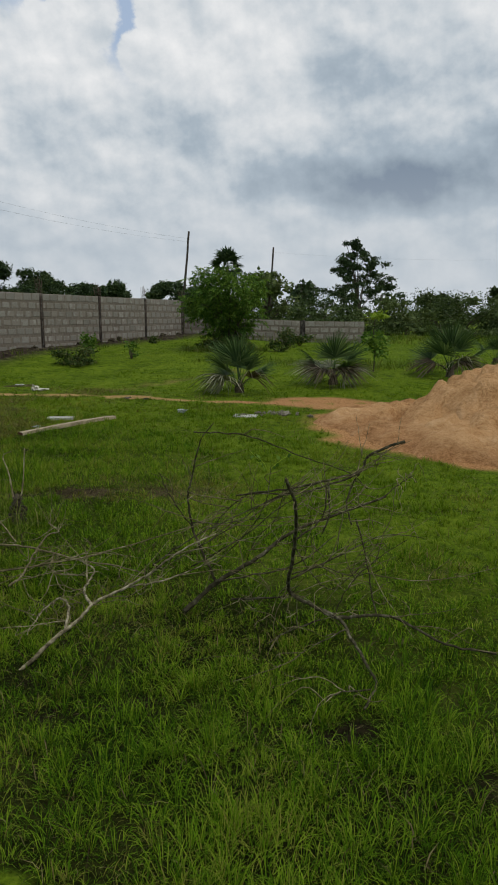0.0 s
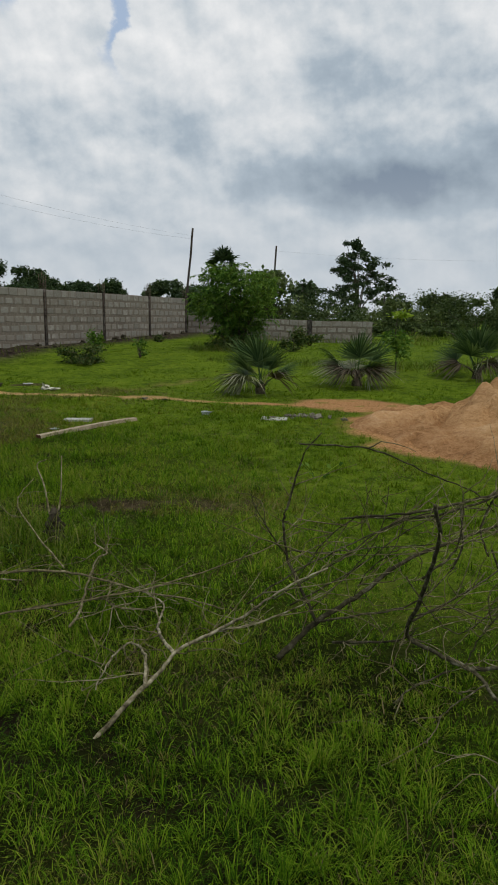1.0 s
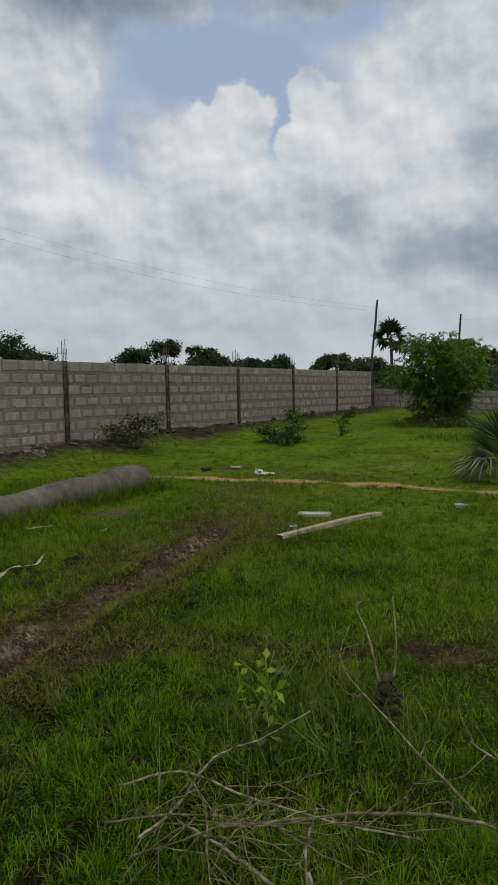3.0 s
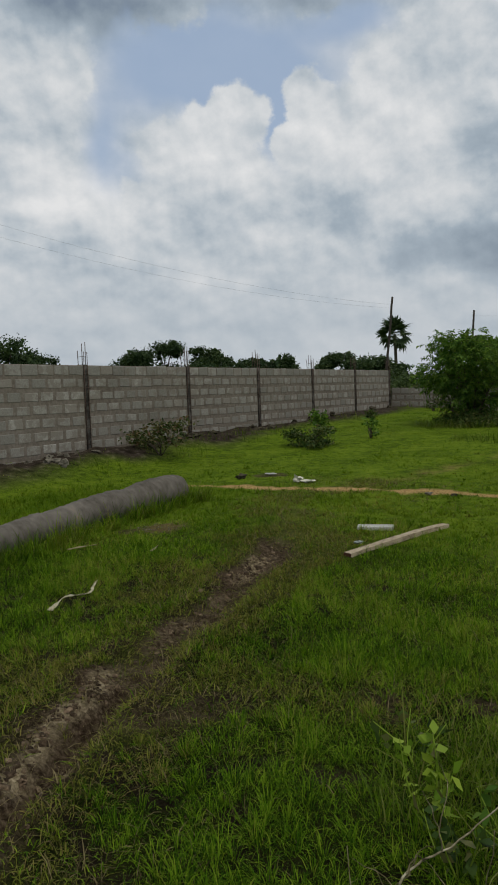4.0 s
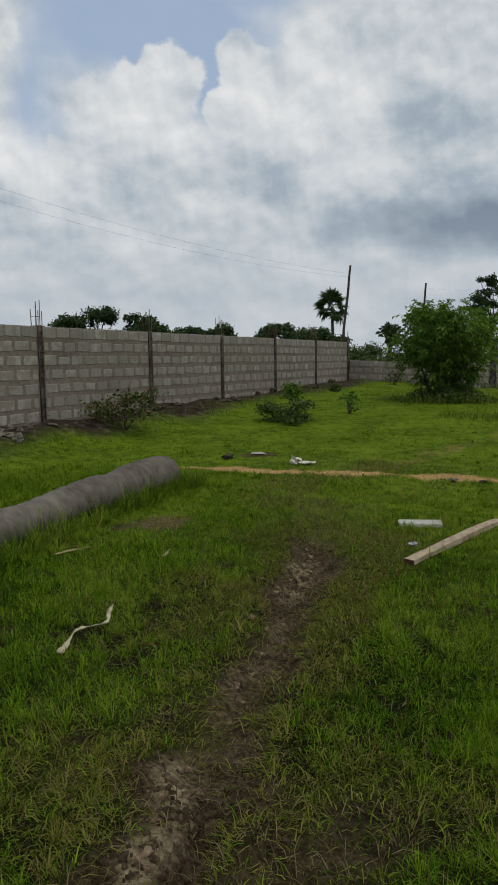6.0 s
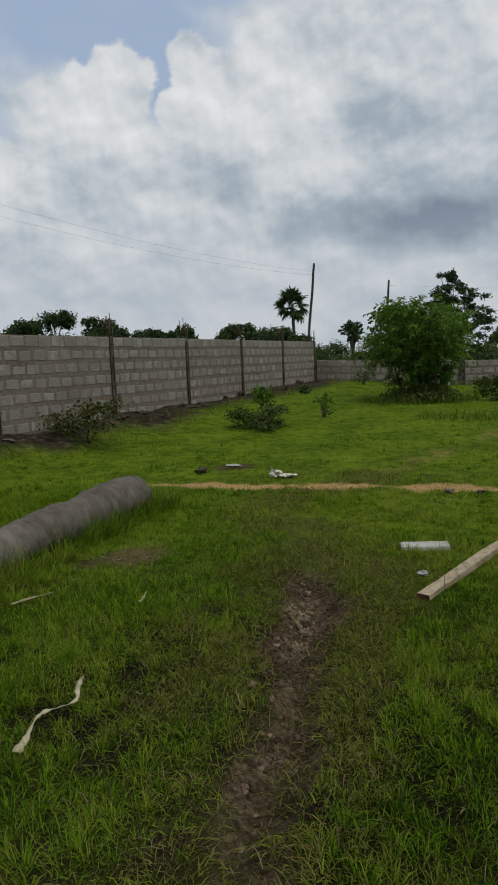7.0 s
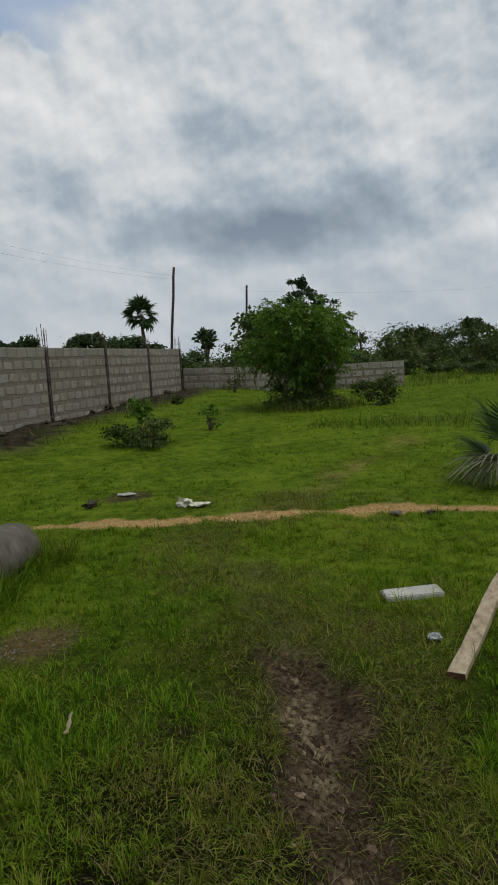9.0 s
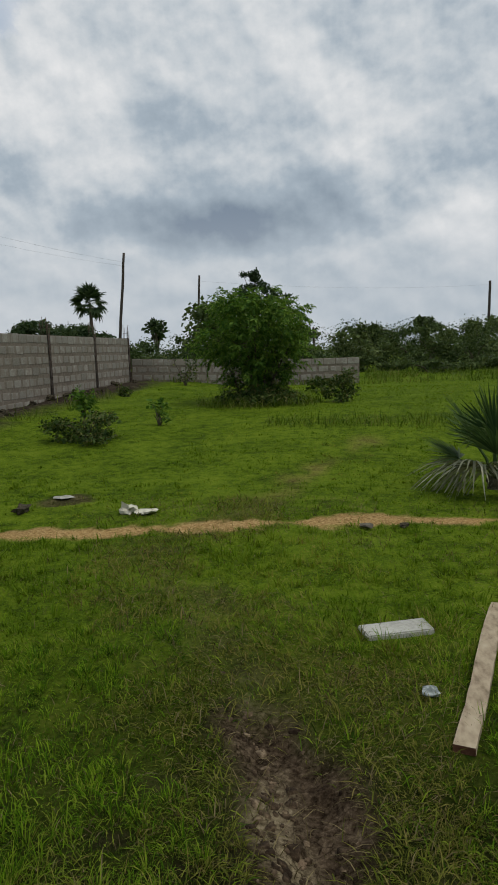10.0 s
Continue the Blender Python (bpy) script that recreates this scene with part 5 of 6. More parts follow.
# ---- sand heap ----
def sand_mound():
    xs, ys = np.arange(-2.6, 6.0, 0.05), np.arange(7.4, 15.0, 0.05)
    X, Y = np.meshgrid(xs, ys, indexing="xy")

    def cone(cx, cy, h, r, p=2.0):
        d = np.hypot(X - cx, Y - cy) / r
        return h * np.exp(-(d ** p))
    Z = np.maximum(cone(2.5, 11.0, 1.1, 1.5), cone(0.75, 11.0, 0.70, 1.0, 2.6))
    Z = np.maximum(Z, cone(1.0, 10.0, 0.40, 1.0, 2.4))
    rim = np.hypot((X - 1.35) / 3.0, (Y - 10.95) / 2.72) + (lattice(X, Y, 0.6, 51) - 0.5) * 0.16
    Z = Z + 0.05 - 0.12 * step(rim, 0.88, 1.06)
    # trodden hollows and tipped heaps
    lumps = (lattice(X, Y, 0.32, 52) - 0.5) * 0.15 + (lattice(X, Y, 0.15, 53) - 0.5) * 0.12 + (lattice(X, Y, 0.8, 54) - 0.5) * 0.14
    prints = step(lattice(X, Y, 0.22, 56), 0.62, 0.80) * step(lattice(X, Y, 0.9, 57), 0.28, 0.55)
    Z = Z + (lumps * (0.6 + 0.8 * step(lattice(X, Y, 1.2, 55), 0.3, 0.6)) - 0.13 * prints) * step(rim, 1.05, 0.8)
    trodden = 1 - step(Z + (lattice(X, Y, 0.4, 58) - 0.5) * 0.10, 0.06, 0.16)
    Z = Z + height(X, Y)
    nx, ny = len(xs), len(ys)
    i, j = np.meshgrid(np.arange(ny - 1), np.arange(nx - 1), indexing="ij")
    i, j = i.ravel(), j.ravel()
    quads = np.stack([i * nx + j, i * nx + j + 1, (i + 1) * nx + j + 1, (i + 1) * nx + j], 1)
    me = mesh_of("sand_mound", np.stack([X, Y, Z], -1).reshape(-1, 3), [quads], M_SAND, True)
    foot = me.attributes.new("trodden", "FLOAT", "POINT")
    foot.data.foreach_set("value", trodden.ravel().astype(np.float32))
    tagged(new("sand_mound", me), "mound of orange building sand trodden at its foot", "sand mound")


sand_mound()


# ---- dead branches ----
def branch(name, label, limbs, material_, twig_count, twig_material):
    """limbs: (part name, points, thick end radius, thin end radius)."""
    ob = thing(name, label, "branch", (0, 0, 0), "dead branches in the grass")
    ends = []
    for pname, pts, r0, r1 in limbs:
        part(pname, limb_mesh(pname, pts, 0.86 * r0, 0.80 * r1, material_, 7, 6, 0.0018, 0.12), ob)
        ends.append(smooth_line(pts, 6))
    def twig(pts, r0, r1):
        tw = smooth_line(pts, 4, 0.002)
        v, q, t = tube(tw, np.linspace(r0, r1, len(tw)), 4)
        part("twig", mesh_of("twig", v, [q, t], twig_material, True), ob)
    for _ in range(twig_count):
        line = ends[int(rng.integers(len(ends)))]
        k = int(rng.integers(1, len(line) - 1))
        s = line[k]
        d = line[k + 1] - line[k - 1]
        d = d / (np.linalg.norm(d) + 1e-9) * 0.6 + rng.normal(0, 0.6, 3)
        d[2] = d[2] * 0.6 + 0.12
        L = rng.uniform(0.10, 0.34)
        p1, p2 = s + d * L * 0.5 + rng.normal(0, 0.025, 3), s + d * L + rng.normal(0, 0.05, 3)
        twig([s, p1, p2], 0.0029, 0.0010)
        if rng.random() < 0.5:
            p3 = p1 + rng.normal(0, 0.09, 3) + d * L * 0.2
            twig([p1, (p1 + p3) / 2 + rng.normal(0, 0.015, 3), p3], 0.0022, 0.0009)
    return ob


branch("dead_branch", "dark fallen dead branch with upright bare twigs lying in the grass", [
    ("limb", [(-0.48, 4.33, -0.10), (-0.35, 4.45, 0.03), (-0.18, 4.6, 0.14), (-0.02, 4.7, 0.27), (0.17, 4.85, 0.34), (0.42, 4.95, 0.44)], 0.016, 0.007),
    ("limb", [(0.17, 4.0, 0.72), (0.18, 4.1, 0.58), (0.14, 4.24, 0.39), (0.08, 4.36, 0.18), (0.04, 4.47, 0.03), (0.20, 4.45, -0.03)], 0.008, 0.012),
    ("limb", [(0.20, 4.45, -0.03), (0.30, 4.43, -0.05), (0.47, 4.40, 0.00), (0.60, 4.40, -0.00), (0.81, 4.39, -0.08), (1.03, 4.39, -0.09)], 0.011, 0.006),
    ("limb", [(0.20, 4.45, -0.03), (0.31, 4.42, -0.05), (0.42, 4.25, -0.08), (0.55, 4.04, -0.11), (0.58, 3.96, -0.11), (0.57, 3.78, -0.12)], 0.011, 0.006),
    ("limb", [(-0.28, 4.56, 0.48), (0.02, 4.45, 0.56), (0.22, 4.5, 0.61), (0.36, 4.58, 0.65), (0.40, 4.58, 0.73), (0.56, 4.62, 0.80)], 0.005, 0.009),
    ("limb", [(0.36, 4.58, 0.66), (0.30, 4.55, 0.50), (0.34, 4.50, 0.40)], 0.006, 0.004),
    ("limb", [(-0.20, 4.52, 0.50), (0.05, 4.50, 0.53), (0.22, 4.5, 0.585), (0.36, 4.56, 0.64)], 0.004, 0.007),
    ("limb", [(-0.33, 4.40, 0.06), (-0.41, 4.42, 0.19), (-0.48, 4.45, 0.31), (-0.49, 4.42, 0.48), (-0.46, 4.40, 0.58), (-0.39, 4.37, 0.79), (-0.32, 4.37, 0.88)], 0.009, 0.003),
    ("twig", [(-0.39, 4.30, 0.84), (-0.22, 4.2, 0.86), (-0.07, 4.22, 0.85), (0.10, 4.45, 0.73), (0.26, 4.75, 0.60), (0.34, 4.85, 0.5)], 0.004, 0.003),
    ("twig", [(-0.35, 4.44, 0.04), (-0.15, 4.45, 0.10), (0.05, 4.5, 0.16), (0.2, 4.75, 0.26)], 0.006, 0.003),
    ("twig", [(-0.28, 4.48, -0.06), (0.0, 4.5, -0.01), (0.08, 4.50, 0.06)], 0.007, 0.003),
    ("twig", [(0.35, 4.55, 0.42), (0.42, 4.50, 0.22), (0.46, 4.46, 0.05), (0.50, 4.44, -0.05)], 0.005, 0.004),
    ("twig", [(-0.48, 4.45, 0.31), (-0.58, 4.4, 0.48), (-0.64, 4.4, 0.60)], 0.004, 0.002),
    ("twig", [(0.11, 4.30, 0.35), (0.22, 4.4, 0.45), (0.24, 4.42, 0.62)], 0.006, 0.003),
    ("twig", [(0.06, 4.42, 0.12), (0.25, 4.6, 0.20), (0.42, 4.9, 0.24), (0.62, 5.0, 0.22)], 0.006, 0.002),
    ("twig", [(-0.20, 4.55, 0.50), (-0.32, 4.5, 0.40), (-0.45, 4.46, 0.20)], 0.003, 0.003),
    ("twig", [(-0.56, 4.16, 0.20), (-0.38, 4.24, 0.33), (-0.18, 4.36, 0.44), (0.04, 4.46, 0.54), (0.20, 4.50, 0.60)], 0.004, 0.003),
    ("twig", [(-0.46, 4.20, 0.22), (-0.24, 4.32, 0.36), (-0.06, 4.42, 0.50), (0.12, 4.48, 0.57)], 0.003, 0.003),
    ("twig", [(-0.42, 4.30, 0.16), (-0.20, 4.38, 0.30), (0.00, 4.44, 0.47), (0.16, 4.52, 0.56)], 0.004, 0.002),
    ("twig", [(-0.34, 4.34, 0.14), (-0.16, 4.42, 0.34), (-0.08, 4.46, 0.50), (-0.06, 4.46, 0.66)], 0.003, 0.002),
    ("twig", [(-0.22, 4.50, 0.10), (-0.14, 4.46, 0.28), (-0.02, 4.44, 0.42), (0.02, 4.46, 0.62)], 0.003, 0.002),
    ("twig", [(-0.48, 4.45, 0.34), (-0.30, 4.44, 0.36), (-0.10, 4.46, 0.40), (0.12, 4.52, 0.42)], 0.003, 0.002),
    ("twig", [(0.00, 4.66, 0.22), (0.12, 4.58, 0.10), (0.24, 4.50, 0.06), (0.36, 4.52, 0.16), (0.46, 4.56, 0.30)], 0.004, 0.002),
    ("twig", [(0.08, 4.38, 0.16), (0.22, 4.42, 0.20), (0.36, 4.46, 0.16), (0.50, 4.50, 0.20)], 0.004, 0.002),
    ("twig", [(0.28, 4.44, -0.04), (0.34, 4.46, 0.10), (0.44, 4.50, 0.22), (0.60, 4.56, 0.34)], 0.004, 0.002),
    ("twig", [(0.40, 4.94, 0.43), (0.50, 4.98, 0.52), (0.56, 5.00, 0.56)], 0.004, 0.002),
    ("twig", [(0.22, 4.50, 0.60), (0.24, 4.46, 0.46), (0.20, 4.44, 0.34)], 0.006, 0.004),
    ("twig", [(0.22, 4.40, -0.06), (0.10, 4.26, -0.08), (0.04, 4.14, -0.10)], 0.005, 0.003),
    ("twig", [(0.36, 4.34, -0.06), (0.26, 4.20, -0.09), (0.20, 4.06, -0.10)], 0.004, 0.002),
    ("twig", [(0.57, 3.90, -0.10), (0.46, 3.84, -0.10), (0.40, 3.72, -0.11)], 0.004, 0.002),
], M_BARK_DARK, 170, M_TWIG)
branch("dead_branch", "pale stripped dead branch with a forked end in the grass", [
    ("limb", [(-0.95, 3.54, -0.19), (-0.86, 3.78, -0.06), (-0.82, 3.90, -0.02), (-0.78, 3.99, 0.04), (-0.66, 4.07, 0.10), (-0.54, 4.10, 0.18), (-0.39, 4.14, 0.30), (-0.24, 4.2, 0.38)], 0.012, 0.004),
    ("limb", [(-0.80, 3.98, 0.03), (-0.92, 4.10, 0.03), (-1.02, 4.28, 0.0), (-1.07, 4.42, 0.02), (-1.22, 4.50, 0.03)], 0.009, 0.004),
    ("limb", [(-0.85, 3.84, -0.04), (-0.92, 3.97, 0.0), (-1.03, 4.05, 0.0), (-1.08, 3.96, -0.05), (-1.06, 3.82, -0.10)], 0.008, 0.003),
    ("twig", [(-0.66, 4.07, 0.10), (-0.5, 4.2, 0.12), (-0.3, 4.35, 0.2)], 0.006, 0.003),
], M_BARK_PALE, 40, M_TWIG)
branch("dead_branch", "long thin brown dead branch lying low over the grass", [
    ("limb", [(-2.45, 4.2, -0.02), (-2.1, 4.42, 0.02), (-1.8, 4.55, 0.04), (-1.54, 4.57, 0.03), (-1.23, 4.52, 0.02), (-0.97, 4.51, 0.02), (-0.80, 4.51, 0.0)], 0.009, 0.004),
    ("limb", [(-2.15, 3.8, -0.06), (-1.76, 4.06, 0.0), (-1.4, 4.32, 0.03), (-1.12, 4.58, 0.06), (-0.83, 5.07, 0.10), (-0.70, 5.4, 0.14)], 0.007, 0.003),
    ("limb", [(-1.28, 3.98, 0.06), (-1.38, 4.2, 0.02), (-1.52, 4.48, 0.03), (-1.70, 4.85, 0.02), (-1.77, 5.06, -0.02), (-1.92, 5.15, 0.0)], 0.007, 0.005),
    ("twig", [(-1.74, 4.6, 0.05), (-2.1, 4.84, 0.13), (-2.5, 5.2, 0.18), (-2.6, 5.5, 0.26)], 0.006, 0.003),
    ("twig", [(-1.42, 4.54, 0.03), (-1.36, 4.42, -0.02), (-1.22, 4.44, -0.04), (-1.1, 4.46, -0.01)], 0.005, 0.004),
], M_TWIG, 52, M_TWIG)
branch("dead_branch", "bent pale dead limb with brushy brown twigs", [
    ("limb", [(-2.62, 4.18, -0.04), (-2.4, 4.09, 0.01), (-2.18, 4.0, 0.04), (-2.02, 3.92, 0.05), (-1.92, 3.88, 0.02), (-1.83, 3.84, -0.03), (-1.76, 3.80, -0.11)], 0.005, 0.012),
    ("limb", [(-1.94, 3.90, 0.36), (-1.95, 3.86, 0.26), (-1.92, 3.83, 0.16), (-1.96, 3.86, 0.06)], 0.003, 0.006),
    ("limb", [(-1.93, 3.84, 0.24), (-1.87, 3.80, 0.14), (-1.82, 3.74, 0.03), (-1.81, 3.72, -0.08)], 0.005, 0.006),
    ("limb", [(-2.66, 4.03, -0.03), (-2.63, 4.19, 0.0), (-2.68, 4.47, 0.03), (-2.60, 4.67, 0.04), (-2.5, 4.91, 0.08)], 0.006, 0.003),
    ("limb", [(-2.95, 4.25, -0.05), (-2.7, 4.3, 0.05), (-2.4, 4.28, 0.06), (-2.1, 4.32, 0.05), (-1.85, 4.4, 0.03)], 0.006, 0.004),
], M_BARK_PALE, 22, M_TWIG)


branch("dead_branch", "low heap of thin brown dead twigs in the grass", [
    ("limb", [(-2.80, 4.02, -0.02), (-2.55, 4.13, 0.03), (-2.28, 4.20, 0.05), (-2.05, 4.22, 0.03)], 0.005, 0.003),
    ("limb", [(-2.72, 4.36, 0.0), (-2.50, 4.18, 0.05), (-2.36, 4.00, 0.03), (-2.22, 3.86, -0.02)], 0.005, 0.003),
    ("limb", [(-2.60, 3.94, -0.02), (-2.42, 4.10, 0.04), (-2.34, 4.30, 0.06)], 0.004, 0.002),
], M_TWIG, 42, M_TWIG)


def stump(x, y):
    """A ragged rotten stub with bare shoots."""
    z = ground_z(x, y)
    ob = thing("stump", "small dark rotten stump with bare shoots in the grass", "stump", (x, y, z))
    part("stub", limb_mesh("stub", [(0, 0, -0.04), (0.01, 0, 0.06), (0.015, 0.01, 0.12), (0.0, 0.02, 0.19)], 0.075, 0.030, M_CUT, 12, 5, 0.006, 0.35), ob)
    for pts in ([(0.02, 0, 0.1), (0.03, 0.05, 0.3), (-0.03, 0.16, 0.53)], [(-0.03, 0.02, 0.1), (-0.12, 0.08, 0.34), (-0.2, 0.12, 0.46), (-0.14, 0.14, 0.5)]):
        part("shoot", limb_mesh("shoot", pts, 0.007, 0.003, M_TWIG), ob)


stump(-2.36, 5.37)


def weed(x, y, h, n, label, material_=M_LEAF_YOUNG, size=0.10):
    z = ground_z(x, y)
    ob = thing("weed", label, "weed", (x, y, z - 0.02), "broad-leaved weeds in the grass")
    tops = []
    for _ in range(4):
        e = np.array([*rng.normal(0, 0.10, 2), h * rng.uniform(0.6, 1.0)])
        part("stem", limb_mesh("stem", [(0, 0, 0), e * 0.5 + rng.normal(0, 0.02, 3), e], 0.004, 0.002, M_LEAF_YOUNG, 5, 3), ob)
        for s in np.linspace(0.35, 1.0, max(2, n // 4)):
            tops.append(e * s + rng.normal(0, 0.01, 3))
    v, q = leaves(np.array(tops), size, 0.0, long=1.6)
    part("foliage", mesh_of("foliage", v, [q], material_), ob)


weed(-2.75, 4.95, 0.38, 56, "broad-leaved light green weed among dead twigs", size=0.058)
weed(-2.45, 5.0, 0.20, 20, "low broad-leaved weed beside the stump", M_LEAF, 0.06)
weed(-1.62, 3.45, 0.14, 16, "small light green weed in the grass", M_LEAF, 0.05)
weed(-2.6, 4.75, 0.20, 40, "low dark leafy weed among the dead twigs", M_LEAF_SHRUB, 0.06)
weed(-2.95, 5.3, 0.22, 26, "low dark broad-leaved weed in the grass", M_LEAF_SHRUB, 0.06)
weed(-1.2, 7.6, 0.2, 16, "feathery low weed in the grass", M_LEAF, 0.06)


# ---- small things on the plot ----
def lone_block(x, y, turn, dims, label):
    z = ground_z(x, y)
    bm = bmesh.new()
    bmesh.ops.create_cube(bm, size=1.0)
    for v in bm.verts:
        v.co = Vector((v.co.x * dims[0], v.co.y * dims[1], v.co.z * dims[2])) + Vector(rng.normal(0, 0.004, 3))
    bmesh.ops.bevel(bm, geom=bm.edges[:], offset=0.007, segments=2, affect="EDGES")
    me = bpy.data.meshes.new("cement_block")
    bm.to_mesh(me)
    bm.free()
    me.materials.append(M_BLOCK_LONE)
    ob = new("cement_block", me)
    ob.matrix_basis = Matrix.Translation((x, y, z + dims[2] / 2 - 0.088)) @ Matrix.Rotation(turn * DEG, 4, "Z") @ Matrix.Rotation(2 * DEG, 4, "X")
    tagged(ob, label, "block", "loose cement blocks")


lone_block(-4.85, 9.37, 18, (0.37, 0.155, 0.12), "pale grey cement block lying in the grass")
lone_block(-2.55, 10.45, 12, (0.34, 0.20, 0.10), "pale cement block beside grey gravel")


def timber():
    p0, p1 = np.array([-4.67, 8.29]), np.array([-4.24, 9.76])
    mid, d = (p0 + p1) / 2, p1 - p0
    L, turn = float(np.hypot(*d)), math.atan2(d[1], d[0])
    z0, z1 = ground_z(*p0) + 0.014, ground_z(*p1) + 0.014
    bm = bmesh.new()
    bmesh.ops.create_cube(bm, size=1.0)
    for v in bm.verts:
        v.co = Vector((v.co.x * L, v.co.y * 0.085, v.co.z * 0.046))
    bmesh.ops.subdivide_edges(bm, edges=[e for e in bm.edges if abs(e.verts[0].co.x - e.verts[1].co.x) > 0.5], cuts=14)
    for v in bm.verts:
        v.co += Vector((rng.normal(0, 0.002), 0.012 * math.sin(v.co.x * 3.1) + rng.normal(0, 0.0015), 0.010 * math.cos(v.co.x * 2.2) + rng.normal(0, 0.0012)))
    me = bpy.data.meshes.new("timber")
    bm.to_mesh(me)
    bm.free()
    me.materials.append(M_BOARD)
    me.materials.append(M_TIMBER_END)
    for f in me.polygons:
        f.material_index = int(abs(f.normal.x) > 0.9)
    ob = new("timber", me)
    ob.matrix_basis = Matrix.Translation((mid[0], mid[1], (z0 + z1) / 2)) @ Matrix.Rotation(turn, 4, "Z") @ Matrix.Rotation(-math.atan2(z1 - z0, L), 4, "Y")
    tagged(ob, "weathered pale timber batten lying in the grass", "timber")


timber()


def ribbon(name, pts, width, material_, label, category, flare=1.0):
    """A creased, twisted strip along points, with real thickness; flare widens its two ends."""
    path = smooth_line([(x, y, ground_z(x, y) + h) for x, y, h in pts], 6)
    n = len(path)
    V, Q = [], []
    for k, p in enumerate(path):
        d = path[min(k + 1, n - 1)] - path[max(k - 1, 0)]
        out = np.array([-d[1], d[0], 0]) / (np.hypot(d[0], d[1]) + 1e-9)
        end = abs(2 * k / (n - 1) - 1) ** 4
        w = width / 2 * (0.45 + 0.55 * abs(math.cos(0.55 * k)) + (flare - 1) * end) * rng.uniform(0.8, 1.2)
        roll = 0.7 * math.sin(0.37 * k)
        s_ = out * w * math.cos(roll) + np.array([0, 0, w * math.sin(roll)])
        lift_ = np.array([0, 0, rng.uniform(0.003, 0.008)])
        V += [p - s_, p - s_ + lift_, p + s_ + lift_ * 0.5, p + s_]
        if k:
            o = 4 * k
            Q += [(o - 4 + i, o - 4 + (i + 1) % 4, o + (i + 1) % 4, o + i) for i in range(4)]
    Q += [(3, 2, 1, 0), (4 * n - 4, 4 * n - 3, 4 * n - 2, 4 * n - 1)]
    tagged(new(name, mesh_of(name, V, [np.array(Q)], material_)), label, category)


ribbon("plastic_strip", [(-5.86, 5.93, 0.03), (-5.87, 6.00, 0.05), (-5.91, 6.08, 0.06), (-5.94, 6.16, 0.06), (-5.95, 6.23, 0.05), (-5.92, 6.30, 0.04), (-5.89, 6.36, 0.05), (-5.93, 6.42, 0.06), (-5.96, 6.48, 0.08)], 0.022, M_PLASTIC, "dirty white twisted plastic strip in the grass", "litter", 2.3)
ribbon("wood_chip", [(-6.30, 7.53, 0.05), (-6.32, 7.60, 0.055), (-6.35, 7.68, 0.06)], 0.022, M_STICK, "small pale wood chip in the grass", "litter")
ribbon("stick", [(-7.08, 7.22, 0.05), (-7.03, 7.35, 0.055), (-6.96, 7.49, 0.05)], 0.022, M_STICK, "pale broken stick in the grass", "stick")


def crumple(name, x, y, size, flat_, material_, label, category, lift_=0.0, seed=0):
    """A crumpled or broken lump."""
    r = np.random.default_rng(seed)
    bm = bmesh.new()
    bmesh.ops.create_icosphere(bm, subdivisions=2, radius=1.0)
    for v in bm.verts:
        n = v.co.normalized()
        k = 1 + 0.9 * noise.noise(n * 2.3 + Vector((seed * 3.1, 0, 0))) + r.normal(0, 0.18)
        v.co = Vector((n.x * size * k, n.y * size * 0.7 * k, n.z * flat_ * k))
    me = bpy.data.meshes.new(name)
    bm.to_mesh(me)
    bm.free()
    me.materials.append(material_)
    ob = new(name, me)
    ob.matrix_basis = Matrix.Translation((x, y, ground_z(x, y) + lift_)) @ Matrix.Rotation(seed * 1.3, 4, "Z")
    return tagged(ob, label, category)


crumple("plastic_bag", -4.74, 8.70, 0.05, 0.016, M_PALE, "crumpled clear plastic scrap beside the timber", "litter", 0.015, 1)
crumple("cloth_scrap", -7.09, 11.74, 0.075, 0.055, M_RAG, "crumpled off-white rag on the sandy path", "litter", 0.04, 2)
crumple("cloth_scrap", -6.92, 11.72, 0.09, 0.016, M_RAG, "flat off-white rag on the sandy path", "litter", 0.03, 3)
crumple("stone", -4.97, 11.36, 0.06, 0.014, M_RUBBLE, "flat grey stone at the edge of the sandy path", "stone", 0.03, 4)
crumple("stone", -4.66, 11.42, 0.05, 0.018, M_CUT, "dark flat clod beside the sandy path", "clod", 0.02, 8)
crumple("stone", -8.0, 12.45, 0.10, 0.014, M_BLOCK_LONE, "flat pale grey fragment on bare earth", "stone", 0.03, 5)
crumple("stone", -8.1, 11.75, 0.09, 0.045, M_CUT, "dark clod of earth beside the sandy path", "clod", 0.03, 6)
crumple("plastic_bag", -3.55, 10.5, 0.09, 0.035, M_PALE, "pale plastic scrap in the grass", "litter", 0.03, 7)
for k in range(16):
    crumple("rubble_piece", -2.2 + rng.normal(0, 0.22), 10.75 + rng.normal(0, 0.12), rng.uniform(0.025, 0.065), rng.uniform(0.015, 0.03), M_RUBBLE, "grey broken concrete rubble in the grass", "rubble", 0.01, 30 + k)["group"] = "rubble beside the block"
for k in range(14):
    crumple("rubble_piece", -11.7 + rng.normal(0, 0.2), 11.5 + rng.normal(0, 0.5), rng.uniform(0.04, 0.12), rng.uniform(0.03, 0.08), M_RUBBLE, "grey broken concrete rubble at the wall's foot", "rubble", 0.02, 60 + k)["group"] = "rubble at the wall"
